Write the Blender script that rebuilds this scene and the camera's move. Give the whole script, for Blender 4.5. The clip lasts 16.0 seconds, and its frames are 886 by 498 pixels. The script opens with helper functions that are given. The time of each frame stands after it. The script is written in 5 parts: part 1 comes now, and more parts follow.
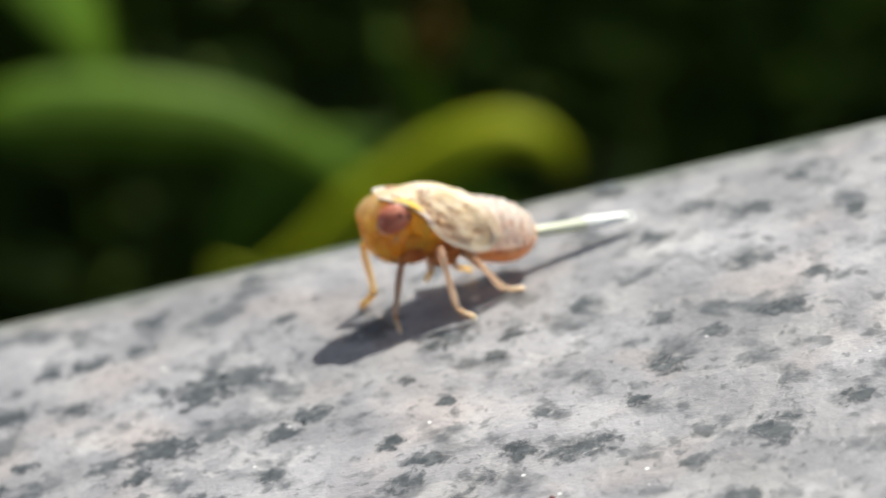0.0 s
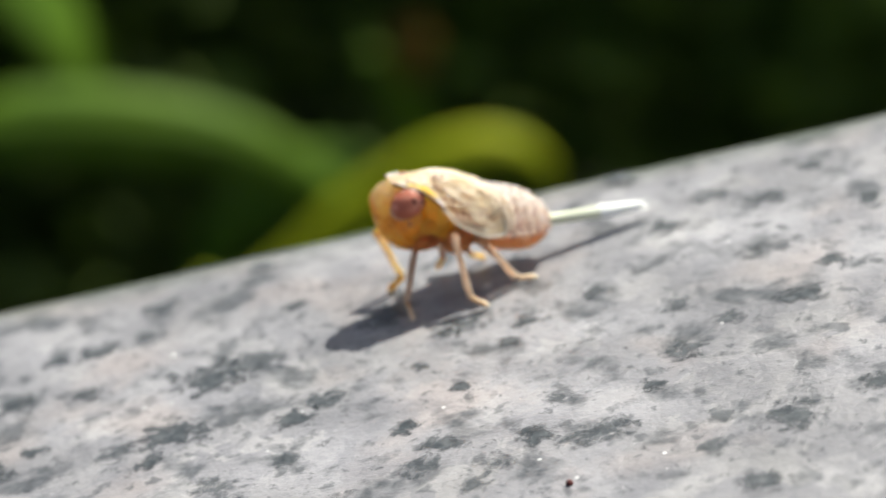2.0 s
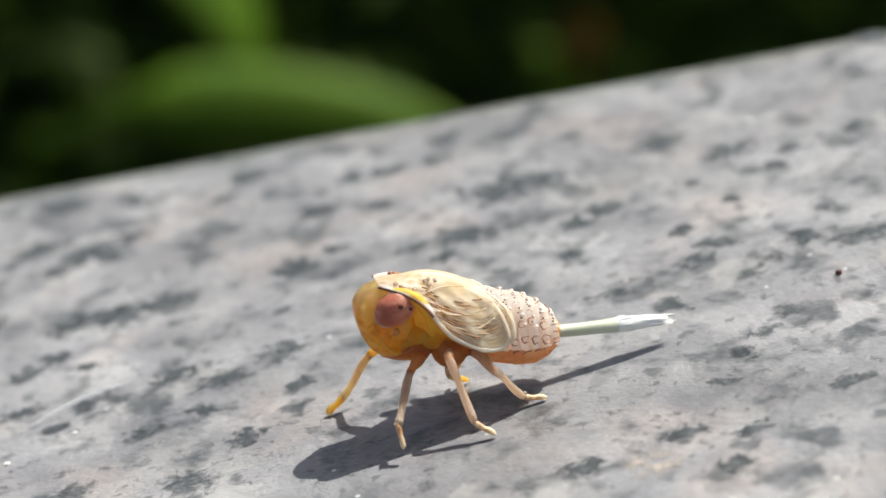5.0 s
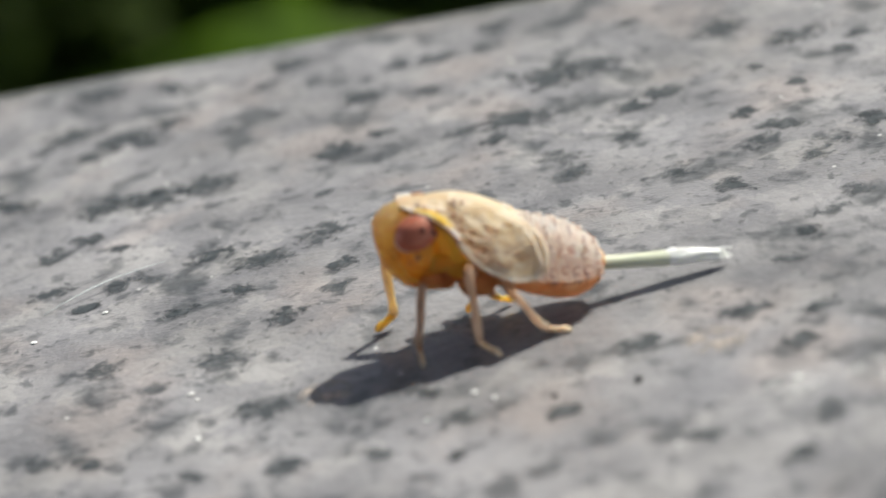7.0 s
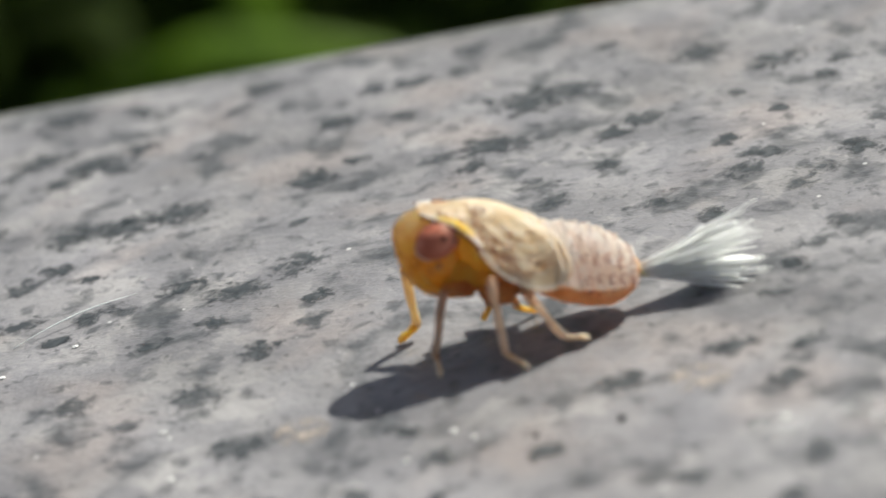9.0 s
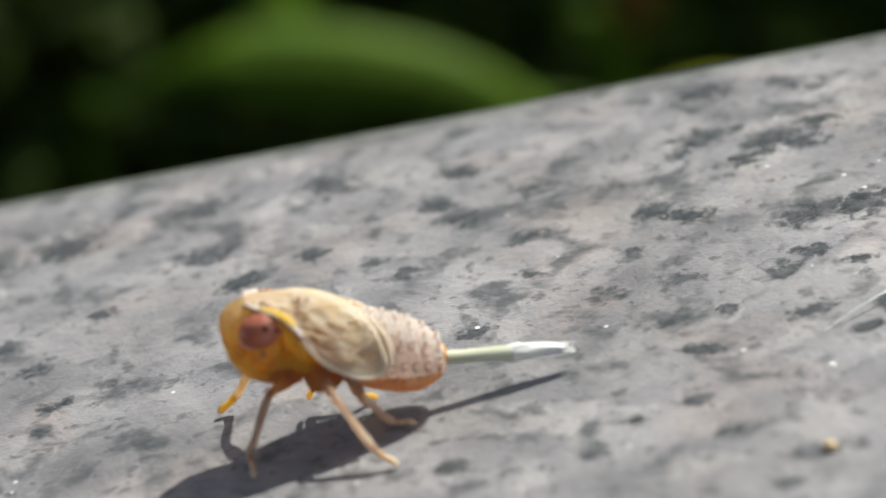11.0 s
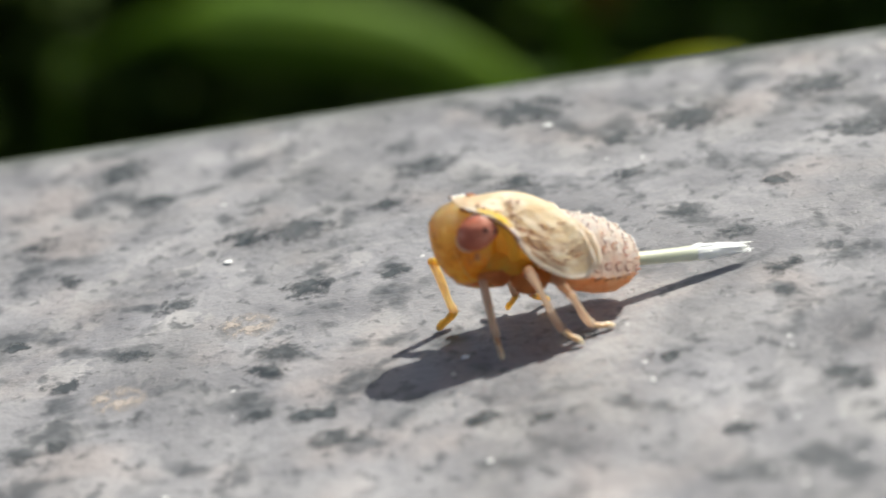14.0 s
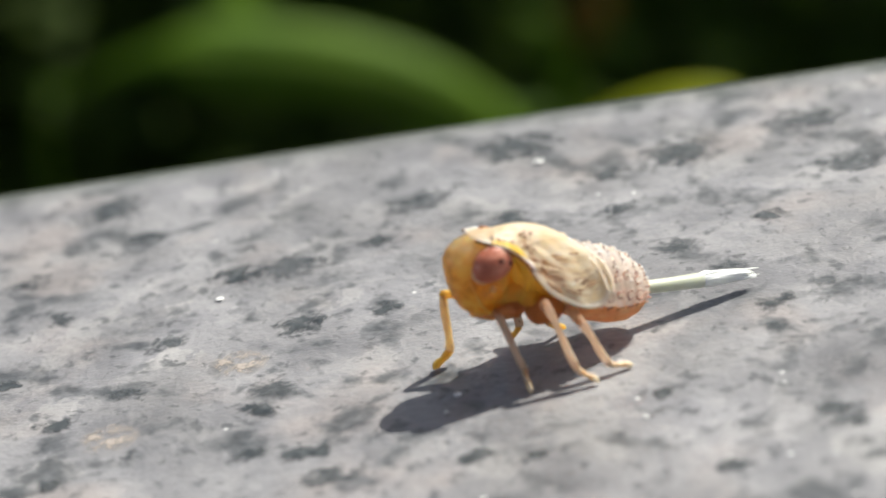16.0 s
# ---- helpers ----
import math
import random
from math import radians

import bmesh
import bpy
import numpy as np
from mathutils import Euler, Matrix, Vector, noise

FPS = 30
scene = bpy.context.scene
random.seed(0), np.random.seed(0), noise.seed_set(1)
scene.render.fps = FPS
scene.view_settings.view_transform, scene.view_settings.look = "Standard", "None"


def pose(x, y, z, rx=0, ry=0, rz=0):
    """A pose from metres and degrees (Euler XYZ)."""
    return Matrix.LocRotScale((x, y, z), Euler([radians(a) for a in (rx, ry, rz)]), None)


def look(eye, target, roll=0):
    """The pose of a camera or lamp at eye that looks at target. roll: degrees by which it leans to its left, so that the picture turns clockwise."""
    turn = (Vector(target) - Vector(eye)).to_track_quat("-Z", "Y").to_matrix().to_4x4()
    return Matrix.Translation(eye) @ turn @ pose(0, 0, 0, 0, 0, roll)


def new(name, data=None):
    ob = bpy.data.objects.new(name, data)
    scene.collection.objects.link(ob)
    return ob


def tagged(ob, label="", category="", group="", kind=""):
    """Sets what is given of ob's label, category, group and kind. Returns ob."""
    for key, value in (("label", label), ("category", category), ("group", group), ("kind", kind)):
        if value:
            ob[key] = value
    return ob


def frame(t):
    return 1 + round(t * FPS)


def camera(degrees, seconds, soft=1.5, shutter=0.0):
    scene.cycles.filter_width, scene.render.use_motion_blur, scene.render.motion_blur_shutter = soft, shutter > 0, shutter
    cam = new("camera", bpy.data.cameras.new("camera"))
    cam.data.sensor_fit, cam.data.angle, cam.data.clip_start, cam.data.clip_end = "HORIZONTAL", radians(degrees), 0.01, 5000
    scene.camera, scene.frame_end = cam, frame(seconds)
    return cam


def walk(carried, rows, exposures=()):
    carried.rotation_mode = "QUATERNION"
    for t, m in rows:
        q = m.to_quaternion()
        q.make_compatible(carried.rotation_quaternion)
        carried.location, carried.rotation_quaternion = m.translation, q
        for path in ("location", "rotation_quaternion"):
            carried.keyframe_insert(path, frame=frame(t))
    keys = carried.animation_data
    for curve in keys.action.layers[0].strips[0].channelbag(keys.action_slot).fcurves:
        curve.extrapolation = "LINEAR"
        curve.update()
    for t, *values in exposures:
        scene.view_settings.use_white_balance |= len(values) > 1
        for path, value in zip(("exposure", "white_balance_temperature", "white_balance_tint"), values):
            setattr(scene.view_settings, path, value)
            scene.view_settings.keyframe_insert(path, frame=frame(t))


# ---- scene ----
cam = camera(20.0, 16.0, soft=1.6)
cam.data.dof.use_dof = True
cam.data.dof.focus_distance = 0.0520
cam.data.dof.aperture_fstop = 84.0

PATH = [
    (0, (0.00074, -0.05724, 0.02544), (-0.00030, -0.01167, 0.00490), -14.72),
    (0.5, (0.00052, -0.05723, 0.02537), (-0.00049, -0.01167, 0.00479), -14.59),
    (1, (0.00019, -0.05715, 0.02538), (-0.00066, -0.01160, 0.00480), -14.40),
    (1.5, (0.00008, -0.05710, 0.02507), (-0.00063, -0.01149, 0.00458), -14.22),
    (2, (-0.00017, -0.05723, 0.02490), (-0.00074, -0.01156, 0.00456), -14.08),
    (2.5, (0.00025, -0.05707, 0.02541), (-0.00060, -0.01155, 0.00475), -14.42),
    (3, (-0.00012, -0.05711, 0.02523), (-0.00064, -0.01142, 0.00492), -14.26),
    (3.5, (-0.00007, -0.05721, 0.02511), (-0.00068, -0.01152, 0.00481), -14.04),
    (3.7, (-0.00034, -0.05753, 0.02450), (-0.00087, -0.01171, 0.00451), -13.64),
    (4, (-0.00049, -0.05815, 0.02388), (-0.00121, -0.01218, 0.00423), -13.35),
    (4.2, (-0.00078, -0.05899, 0.02319), (-0.00169, -0.01294, 0.00374), -12.93),
    (4.5, (-0.00196, -0.06082, 0.02245), (-0.00361, -0.01475, 0.00310), -12.43),
    (4.7, (-0.00325, -0.06189, 0.02326), (-0.00606, -0.01599, 0.00367), -13.06),
    (5, (-0.00405, -0.06366, 0.02358), (-0.00741, -0.01775, 0.00406), -13.06),
    (5.2, (-0.00544, -0.06491, 0.02319), (-0.00897, -0.01897, 0.00377), -12.76),
    (7.3, (-0.00461, -0.06184, 0.02069), (-0.00905, -0.01616, 0.00083), -12.94),
    (7.5, (-0.00476, -0.06205, 0.02079), (-0.00898, -0.01631, 0.00104), -12.65),
    (8, (-0.00484, -0.06149, 0.02045), (-0.00883, -0.01570, 0.00077), -12.58),
    (8.5, (-0.00475, -0.06111, 0.02077), (-0.00867, -0.01539, 0.00091), -12.81),
    (8.7, (-0.00475, -0.06113, 0.02093), (-0.00863, -0.01543, 0.00103), -12.80),
    (10.8, (-0.014412, -0.055749, 0.018824), (-0.017250, -0.009540, -0.000065), -11.74),
    (10.9, (-0.018063, -0.056004, 0.019847), (-0.020390, -0.009943, 0.000528), -11.09),
    (11, (-0.021733, -0.056947, 0.022320), (-0.024780, -0.011262, 0.002239), -13.27),
    (11.1, (-0.024853, -0.056956, 0.021951), (-0.027860, -0.011181, 0.002070), -12.44),
    (11.2, (-0.026963, -0.056743, 0.021523), (-0.029630, -0.010830, 0.001892), -12.19),
    (11.3, (-0.028434, -0.056812, 0.021259), (-0.030570, -0.010997, 0.001338), -11.36),
    (11.4, (-0.029985, -0.056450, 0.021004), (-0.031660, -0.010675, 0.000953), -11.1),
    (11.5, (-0.031595, -0.056133, 0.021423), (-0.033220, -0.010486, 0.001081), -10.96),
    (11.6, (-0.034496, -0.056184, 0.021594), (-0.035310, -0.010625, 0.001012), -10.18),
    (11.7, (-0.035286, -0.056244, 0.021665), (-0.036230, -0.010725, 0.000992), -10.07),
    (11.8, (-0.036036, -0.056043, 0.021417), (-0.036920, -0.010514, 0.000774), -9.77),
    (11.9, (-0.038208, -0.056226, 0.022106), (-0.038240, -0.010915, 0.000952), -9.26),
    (12, (-0.040328, -0.055999, 0.022724), (-0.040770, -0.010847, 0.001249), -9.83),
    (12.1, (-0.039913, -0.055268, 0.022374), (-0.042230, -0.010046, 0.001170), -10.71),
    (12.2, (-0.039904, -0.055258, 0.022372), (-0.042080, -0.009967, 0.001309), -10.65),
    (12.5, (-0.039716, -0.055553, 0.023314), (-0.040981, -0.010281, 0.002120), -10.37),
    (13, (-0.039376, -0.055738, 0.022390), (-0.040490, -0.010348, 0.001457), -10.09),
    (13.5, (-0.039306, -0.055777, 0.022269), (-0.040350, -0.010288, 0.001546), -9.97),
    (14, (-0.039417, -0.055537, 0.022348), (-0.040240, -0.010058, 0.001586), -9.96),
    (14.5, (-0.039738, -0.055299, 0.022645), (-0.040131, -0.009820, 0.001863), -9.8),
    (15, (-0.039477, -0.055270, 0.022824), (-0.040071, -0.009811, 0.002011), -10.06),
    (15.5, (-0.039767, -0.055379, 0.022721), (-0.040201, -0.009801, 0.002179), -9.86),
    (16, (-0.039497, -0.055468, 0.022520), (-0.039961, -0.009772, 0.002228), -9.94),
]
walk(cam, [(t, look(eye, target, roll)) for t, eye, target, roll in PATH],
     exposures=[(0, 0.75, 6390, 5), (3.4, 0.75, 6390, 5), (4.0, 0.80, 6390, 5), (4.4, 0.72, 6390, 5), (5.0, 0.58, 6390, 5), (7.3, 0.27, 6470, 5), (8.7, 0.27, 6470, 5), (10.8, 0.29, 6460, 5), (12.0, 0.34, 6450, 5), (13.0, 0.42, 6450, 5), (16, 0.53, 6450, 5)])

# ---- world and sun ----
SUN_WAY = Vector((0.65, 0.48, 1.0)).normalized()
world = bpy.data.worlds.new("world")
scene.world = world
world.use_nodes = True
wn = world.node_tree.nodes
sky = wn.new("ShaderNodeTexSky")
sky.sky_type, sky.sun_disc = "NISHITA", False
sky.air_density, sky.dust_density, sky.ozone_density = 0.7, 4.0, 0.7
sky.sun_elevation = math.asin(SUN_WAY.z)
sky.sun_rotation = math.atan2(SUN_WAY.x, SUN_WAY.y)
wn["Background"].inputs["Strength"].default_value = 0.070
world.node_tree.links.new(sky.outputs[0], wn["Background"].inputs["Color"])
sun_data = bpy.data.lights.new("sun", "SUN")
sun_data.energy, sun_data.angle, sun_data.color = 4.6, radians(0.53), (1.0, 0.95, 0.88)
sun = new("sun", sun_data)
sun.matrix_world = look(SUN_WAY * 3.0, (0, 0, 0))
scene.view_settings.exposure = 0.0

# ---- materials ----
U = 0.01      # one centimetre


def mat(name):
    m = bpy.data.materials.new(name)
    m.use_nodes = True
    return m, m.node_tree.nodes, m.node_tree.links, m.node_tree.nodes["Principled BSDF"]


def coords(n, l, scale, kind="Object"):
    tc, mp = n.new("ShaderNodeTexCoord"), n.new("ShaderNodeMapping")
    mp.inputs["Scale"].default_value = scale if isinstance(scale, tuple) else (scale,) * 3
    l.new(tc.outputs[kind], mp.inputs["Vector"])
    return mp.outputs[0]


def noise_tex(n, l, vec, scale, detail=3.0, rough=0.55, warp=0.0):
    t = n.new("ShaderNodeTexNoise")
    t.inputs["Scale"].default_value, t.inputs["Detail"].default_value = scale, detail
    t.inputs["Roughness"].default_value, t.inputs["Distortion"].default_value = rough, warp
    l.new(vec, t.inputs["Vector"])
    return t


def ramp(n, l, fac, stops):
    r = n.new("ShaderNodeValToRGB")
    while len(r.color_ramp.elements) < len(stops):
        r.color_ramp.elements.new(0.5)
    for e, (p, c) in zip(r.color_ramp.elements, stops):
        e.position, e.color = p, (*c, 1) if not isinstance(c, float) else (c, c, c, 1)
    l.new(fac, r.inputs[0])
    return r.outputs[0]


def mix(n, l, fac, a, b, blend="MIX"):
    m = n.new("ShaderNodeMix")
    m.data_type, m.blend_type = "RGBA", blend
    for sock, v in ((m.inputs[0], fac), (m.inputs[6], a), (m.inputs[7], b)):
        if isinstance(v, (int, float)):
            sock.default_value = v
        elif isinstance(v, tuple):
            sock.default_value = (*v, 1)
        else:
            l.new(v, sock)
    return m.outputs[2]


def bump(n, l, b, height, strength, dist):
    k = n.new("ShaderNodeBump")
    k.inputs["Strength"].default_value, k.inputs["Distance"].default_value = strength, dist
    l.new(height, k.inputs["Height"])
    l.new(k.outputs[0], b.inputs["Normal"])
    return k


def granite():
    m, n, l, b = mat("granite")
    v = coords(n, l, 1.0)
    # pale crystal grains of felspar and quartz, each its own tone
    jig = noise_tex(n, l, v, 1800, 3, 0.6)
    wv = n.new("ShaderNodeVectorMath")
    wv.operation = "MULTIPLY_ADD"
    l.new(jig.outputs[1], wv.inputs[0])
    wv.inputs[1].default_value = (0.0014, 0.0014, 0.0014)
    l.new(v, wv.inputs[2])
    cell = n.new("ShaderNodeTexVoronoi")
    cell.inputs["Scale"].default_value = 900
    l.new(wv.outputs[0], cell.inputs["Vector"])
    sep = n.new("ShaderNodeSeparateColor")
    l.new(cell.outputs["Color"], sep.inputs[0])
    col = ramp(n, l, sep.outputs[0], [(0.0, (0.208, 0.205, 0.216)), (0.5, (0.238, 0.234, 0.243)), (0.85, (0.262, 0.256, 0.262)), (1.0, (0.298, 0.291, 0.292))])
    pink = noise_tex(n, l, v, 300, 3, 0.5)
    col = mix(n, l, ramp(n, l, pink.outputs[0], [(0.53, 0.0), (0.66, 0.6)]), col, (0.298, 0.264, 0.253))
    lilac = noise_tex(n, l, v, 520, 4, 0.55)
    col = mix(n, l, ramp(n, l, lilac.outputs[0], [(0.50, 0.0), (0.66, 0.7)]), col, (0.156, 0.155, 0.167))
    mott = noise_tex(n, l, v, 480, 5, 0.62)
    col = mix(n, l, 0.36, col, ramp(n, l, mott.outputs[0], [(0.32, 0.30), (0.62, 0.66)]), "OVERLAY")
    # broad pale and grey zones
    zone = noise_tex(n, l, v, 230, 3, 0.5)
    col = mix(n, l, 0.62, col, ramp(n, l, zone.outputs[0], [(0.34, 0.36), (0.64, 0.64)]), "OVERLAY")
    # ragged dark clots of mica and hornblende at two sizes
    blot = noise_tex(n, l, v, 740, 4, 0.56, 0.2)
    thick = n.new("ShaderNodeMath")
    thick.operation = "MULTIPLY_ADD"
    l.new(noise_tex(n, l, v, 330, 2, 0.5).outputs[0], thick.inputs[0])
    thick.inputs[1].default_value = 0.30
    l.new(blot.outputs[0], thick.inputs[2])
    dark = ramp(n, l, thick.outputs[0], [(0.685, 0.0), (0.80, 0.80)])
    small = noise_tex(n, l, v, 1400, 4, 0.56, 0.2)
    dark = mix(n, l, 1.0, dark, ramp(n, l, small.outputs[0], [(0.580, 0.0), (0.66, 0.66)]), "LIGHTEN")
    tiny = noise_tex(n, l, v, 2500, 3, 0.55, 0.2)
    dark = mix(n, l, 1.0, dark, ramp(n, l, tiny.outputs[0], [(0.61, 0.0), (0.68, 0.6)]), "LIGHTEN")
    grey = noise_tex(n, l, v, 3200, 4, 0.65)
    dcol = ramp(n, l, grey.outputs[0], [(0.32, (0.020, 0.023, 0.026)), (0.5, (0.052, 0.058, 0.063)), (0.72, (0.140, 0.145, 0.152))])
    col = mix(n, l, dark, col, dcol)
    fine = noise_tex(n, l, v, 7000, 3, 0.7)
    col = mix(n, l, 0.07, col, ramp(n, l, fine.outputs[0], [(0.3, 0.3), (0.7, 0.72)]), "OVERLAY")
    # darker, mottled green-grey tint along the rounded edge
    zz = n.new("ShaderNodeSeparateXYZ")
    l.new(v, zz.inputs[0])
    edge = n.new("ShaderNodeMapRange")
    edge.inputs[1].default_value, edge.inputs[2].default_value = -0.00001, -0.00030
    l.new(zz.outputs[2], edge.inputs[0])
    edge_tint = mix(n, l, 1.0, edge.outputs[0], ramp(n, l, mott.outputs[0], [(0.25, 0.35), (0.55, 0.95)]), "MULTIPLY")
    col = mix(n, l, edge_tint, col, (0.085, 0.10, 0.078))
    # few mica glints, put into the colour as near-white flecks
    fleck = n.new("ShaderNodeTexVoronoi")
    fleck.inputs["Scale"].default_value = 4800
    l.new(v, fleck.inputs["Vector"])
    fs = n.new("ShaderNodeSeparateColor")
    l.new(fleck.outputs["Color"], fs.inputs[0])
    spot = mix(n, l, 1.0, ramp(n, l, fs.outputs[1], [(0.993, 0.0), (0.995, 1.0)]), ramp(n, l, fleck.outputs["Distance"], [(0.18, 1.0), (0.30, 0.0)]), "MULTIPLY")
    col = mix(n, l, mix(n, l, 1.0, spot, (0.6, 0.6, 0.6), "MULTIPLY"), col, (0.92, 0.92, 0.90))
    l.new(col, b.inputs["Base Color"])
    # worn polish: smooth grains, duller pits
    l.new(ramp(n, l, noise_tex(n, l, v, 1500, 4, 0.65).outputs[0], [(0.3, 0.30), (0.75, 0.58)]), b.inputs["Roughness"])
    b.inputs["Specular IOR Level"].default_value = 0.42
    h = mix(n, l, 0.45, noise_tex(n, l, v, 600, 4, 0.6).outputs[0], noise_tex(n, l, v, 4200, 3, 0.6).outputs[0])
    h = mix(n, l, mix(n, l, 1.0, dark, (0.5, 0.5, 0.5), "MULTIPLY"), h, (0.15, 0.15, 0.15))
    bump(n, l, b, h, 0.42, 0.00026)
    return m


def plain(name, colour, rough=0.6, vary=0.25, scale=2000.0, bump_d=0.0, metal=0.0):
    m, n, l, b = mat(name)
    v = coords(n, l, 1.0)
    t = noise_tex(n, l, v, scale, 4, 0.6)
    lo, hi = tuple(c * (1 - vary) for c in colour), tuple(min(1, c * (1 + vary)) for c in colour)
    l.new(ramp(n, l, t.outputs[0], [(0.3, lo), (0.7, hi)]), b.inputs["Base Color"])
    b.inputs["Roughness"].default_value, b.inputs["Metallic"].default_value = rough, metal
    if bump_d:
        bump(n, l, b, t.outputs[0], 0.6, bump_d)
    return m


def let_through(n, l, b, colour, share):
    tr, ms = n.new("ShaderNodeBsdfTranslucent"), n.new("ShaderNodeMixShader")
    if isinstance(colour, tuple):
        tr.inputs["Color"].default_value = (*colour, 1)
    else:
        l.new(colour, tr.inputs["Color"])
    ms.inputs[0].default_value = share
    l.new(b.outputs[0], ms.inputs[1])
    l.new(tr.outputs[0], ms.inputs[2])
    l.new(ms.outputs[0], n["Material Output"].inputs["Surface"])


def flesh(name, stops, scale, rough=0.38, sub=0.55, radius=(1.0, 0.45, 0.12), depth=0.00035, streak=(1, 1, 1), bump_d=0.000012, coat=0.0, glow=None, share=0.45, belly=None):
    """A soft, light-filled insect skin; glow is the colour of light that passes through it."""
    m, n, l, b = mat(name)
    v = coords(n, l, streak)
    t = noise_tex(n, l, v, scale, 4, 0.6)
    col = ramp(n, l, t.outputs[0], stops)
    if belly:
        # redder skin on the underside of the tilted abdomen
        dot, low = n.new("ShaderNodeVectorMath"), n.new("ShaderNodeMapRange")
        dot.operation = "DOT_PRODUCT"
        dot.inputs[1].default_value = (-0.375, 0.0, 1.0)
        l.new(coords(n, l, 1.0), dot.inputs[0])
        low.inputs[1].default_value, low.inputs[2].default_value = 0.00122, 0.00084
        l.new(dot.outputs["Value"], low.inputs[0])
        col = mix(n, l, low.outputs[0], col, belly)
    l.new(col, b.inputs["Base Color"])
    b.inputs["Roughness"].default_value = rough
    b.inputs["Subsurface Weight"].default_value = sub
    b.inputs["Subsurface Radius"].default_value = radius
    b.inputs["Subsurface Scale"].default_value = depth
    b.inputs["Coat Weight"].default_value = coat
    t2 = noise_tex(n, l, coords(n, l, 1.0), scale * 6, 3, 0.6)
    bump(n, l, b, t2.outputs[0], 0.5, bump_d)
    if glow:
        let_through(n, l, b, glow, share)
    return m


def leafy(name, a, b_, through_c, scale=60.0):
    m, n, l, b = mat(name)
    v = coords(n, l, 1.0)
    t = noise_tex(n, l, v, scale, 4, 0.6)
    info = n.new("ShaderNodeNewGeometry")
    c = ramp(n, l, t.outputs[0], [(0.3, a), (0.7, b_)])
    c = mix(n, l, 0.18, c, ramp(n, l, info.outputs["Random Per Island"], [(0.0, 0.25), (1.0, 0.75)]), "OVERLAY")
    l.new(c, b.inputs["Base Color"])
    b.inputs["Roughness"].default_value = 0.6
    b.inputs["Specular IOR Level"].default_value = 0.2
    tr = n.new("ShaderNodeBsdfTranslucent")
    tr.inputs["Color"].default_value = (*through_c, 1)
    ms = n.new("ShaderNodeMixShader")
    ms.inputs[0].default_value = 0.28
    l.new(b.outputs[0], ms.inputs[1])
    l.new(tr.outputs[0], ms.inputs[2])
    l.new(ms.outputs[0], n["Material Output"].inputs["Surface"])
    return m


GRANITE = granite()
SOIL = plain("soil", (0.022, 0.018, 0.012), 0.9, 0.5, 60, 0.004)
BLADE = leafy("strap_leaf_green", (0.078, 0.158, 0.006), (0.130, 0.230, 0.009), (0.170, 0.32, 0.010))
# darker copy of the strap green, with the leaves' dimmer light in its colour
BLADE_D = leafy("strap_leaf_shaded_green", (0.056, 0.120, 0.006), (0.095, 0.18, 0.008), (0.125, 0.25, 0.009))
BLADE_B = leafy("withered_leaf_brown", (0.12, 0.080, 0.012), (0.19, 0.115, 0.016), (0.26, 0.15, 0.02))
BLADE_Y = leafy("strap_leaf_yellow", (0.32, 0.38, 0.008), (0.46, 0.51, 0.012), (0.60, 0.64, 0.014))
# darker copy of the shrub leaf, with shade put into its colour
DARK_LEAF = leafy("shaded_shrub_leaf", (0.070, 0.112, 0.020), (0.105, 0.150, 0.032), (0.10, 0.155, 0.022), 25)
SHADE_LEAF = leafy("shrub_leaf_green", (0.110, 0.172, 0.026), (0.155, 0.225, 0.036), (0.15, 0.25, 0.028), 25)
BARK = plain("bark", (0.022, 0.018, 0.012), 0.9, 0.4, 80, 0.002)
AMBER = flesh("amber_skin", [(0.32, (0.66, 0.24, 0.03)), (0.45, (0.94, 0.50, 0.06)), (0.62, (0.98, 0.70, 0.16))], 3600, rough=0.38, bump_d=0.00003, sub=0.85, radius=(1.0, 0.75, 0.5), depth=0.0008, glow=(1.0, 0.86, 0.38), share=0.68)
YELLOW = flesh("yellow_skin", [(0.3, (0.95, 0.44, 0.04)), (0.65, (0.98, 0.62, 0.10))], 3200, rough=0.4, sub=0.9, radius=(1.0, 0.8, 0.5), depth=0.0008, bump_d=0.00003, glow=(1.0, 0.88, 0.40), share=0.68)
COXA = flesh("coxa_skin", [(0.36, (0.34, 0.11, 0.045)), (0.6, (0.66, 0.29, 0.11))], 3200, rough=0.35, sub=0.9, radius=(1.0, 0.75, 0.5), depth=0.0008, bump_d=0.00003, glow=(1.0, 0.68, 0.36), share=0.62)
BROWN = flesh("brown_skin", [(0.25, (0.46, 0.19, 0.06)), (0.7, (0.68, 0.36, 0.13))], 1200, rough=0.5, sub=0.8, radius=(1.0, 0.75, 0.5), depth=0.0006)
LEGS = flesh("leg_skin", [(0.36, (0.22, 0.14, 0.10)), (0.5, (0.42, 0.30, 0.22)), (0.66, (0.70, 0.57, 0.45))], 4200, bump_d=0.00004, rough=0.45, sub=0.8, radius=(1.0, 0.8, 0.6), depth=0.0004, glow=(1.0, 0.84, 0.70), share=0.55, streak=(0.35, 1.3, 1.3))
THIGH = flesh("thigh_skin", [(0.36, (0.22, 0.12, 0.07)), (0.5, (0.42, 0.26, 0.16)), (0.66, (0.66, 0.48, 0.33))], 3800, bump_d=0.00004, rough=0.45, sub=0.8, radius=(1.0, 0.8, 0.6), depth=0.0004, glow=(1.0, 0.78, 0.58), share=0.55, streak=(0.35, 1.3, 1.3))
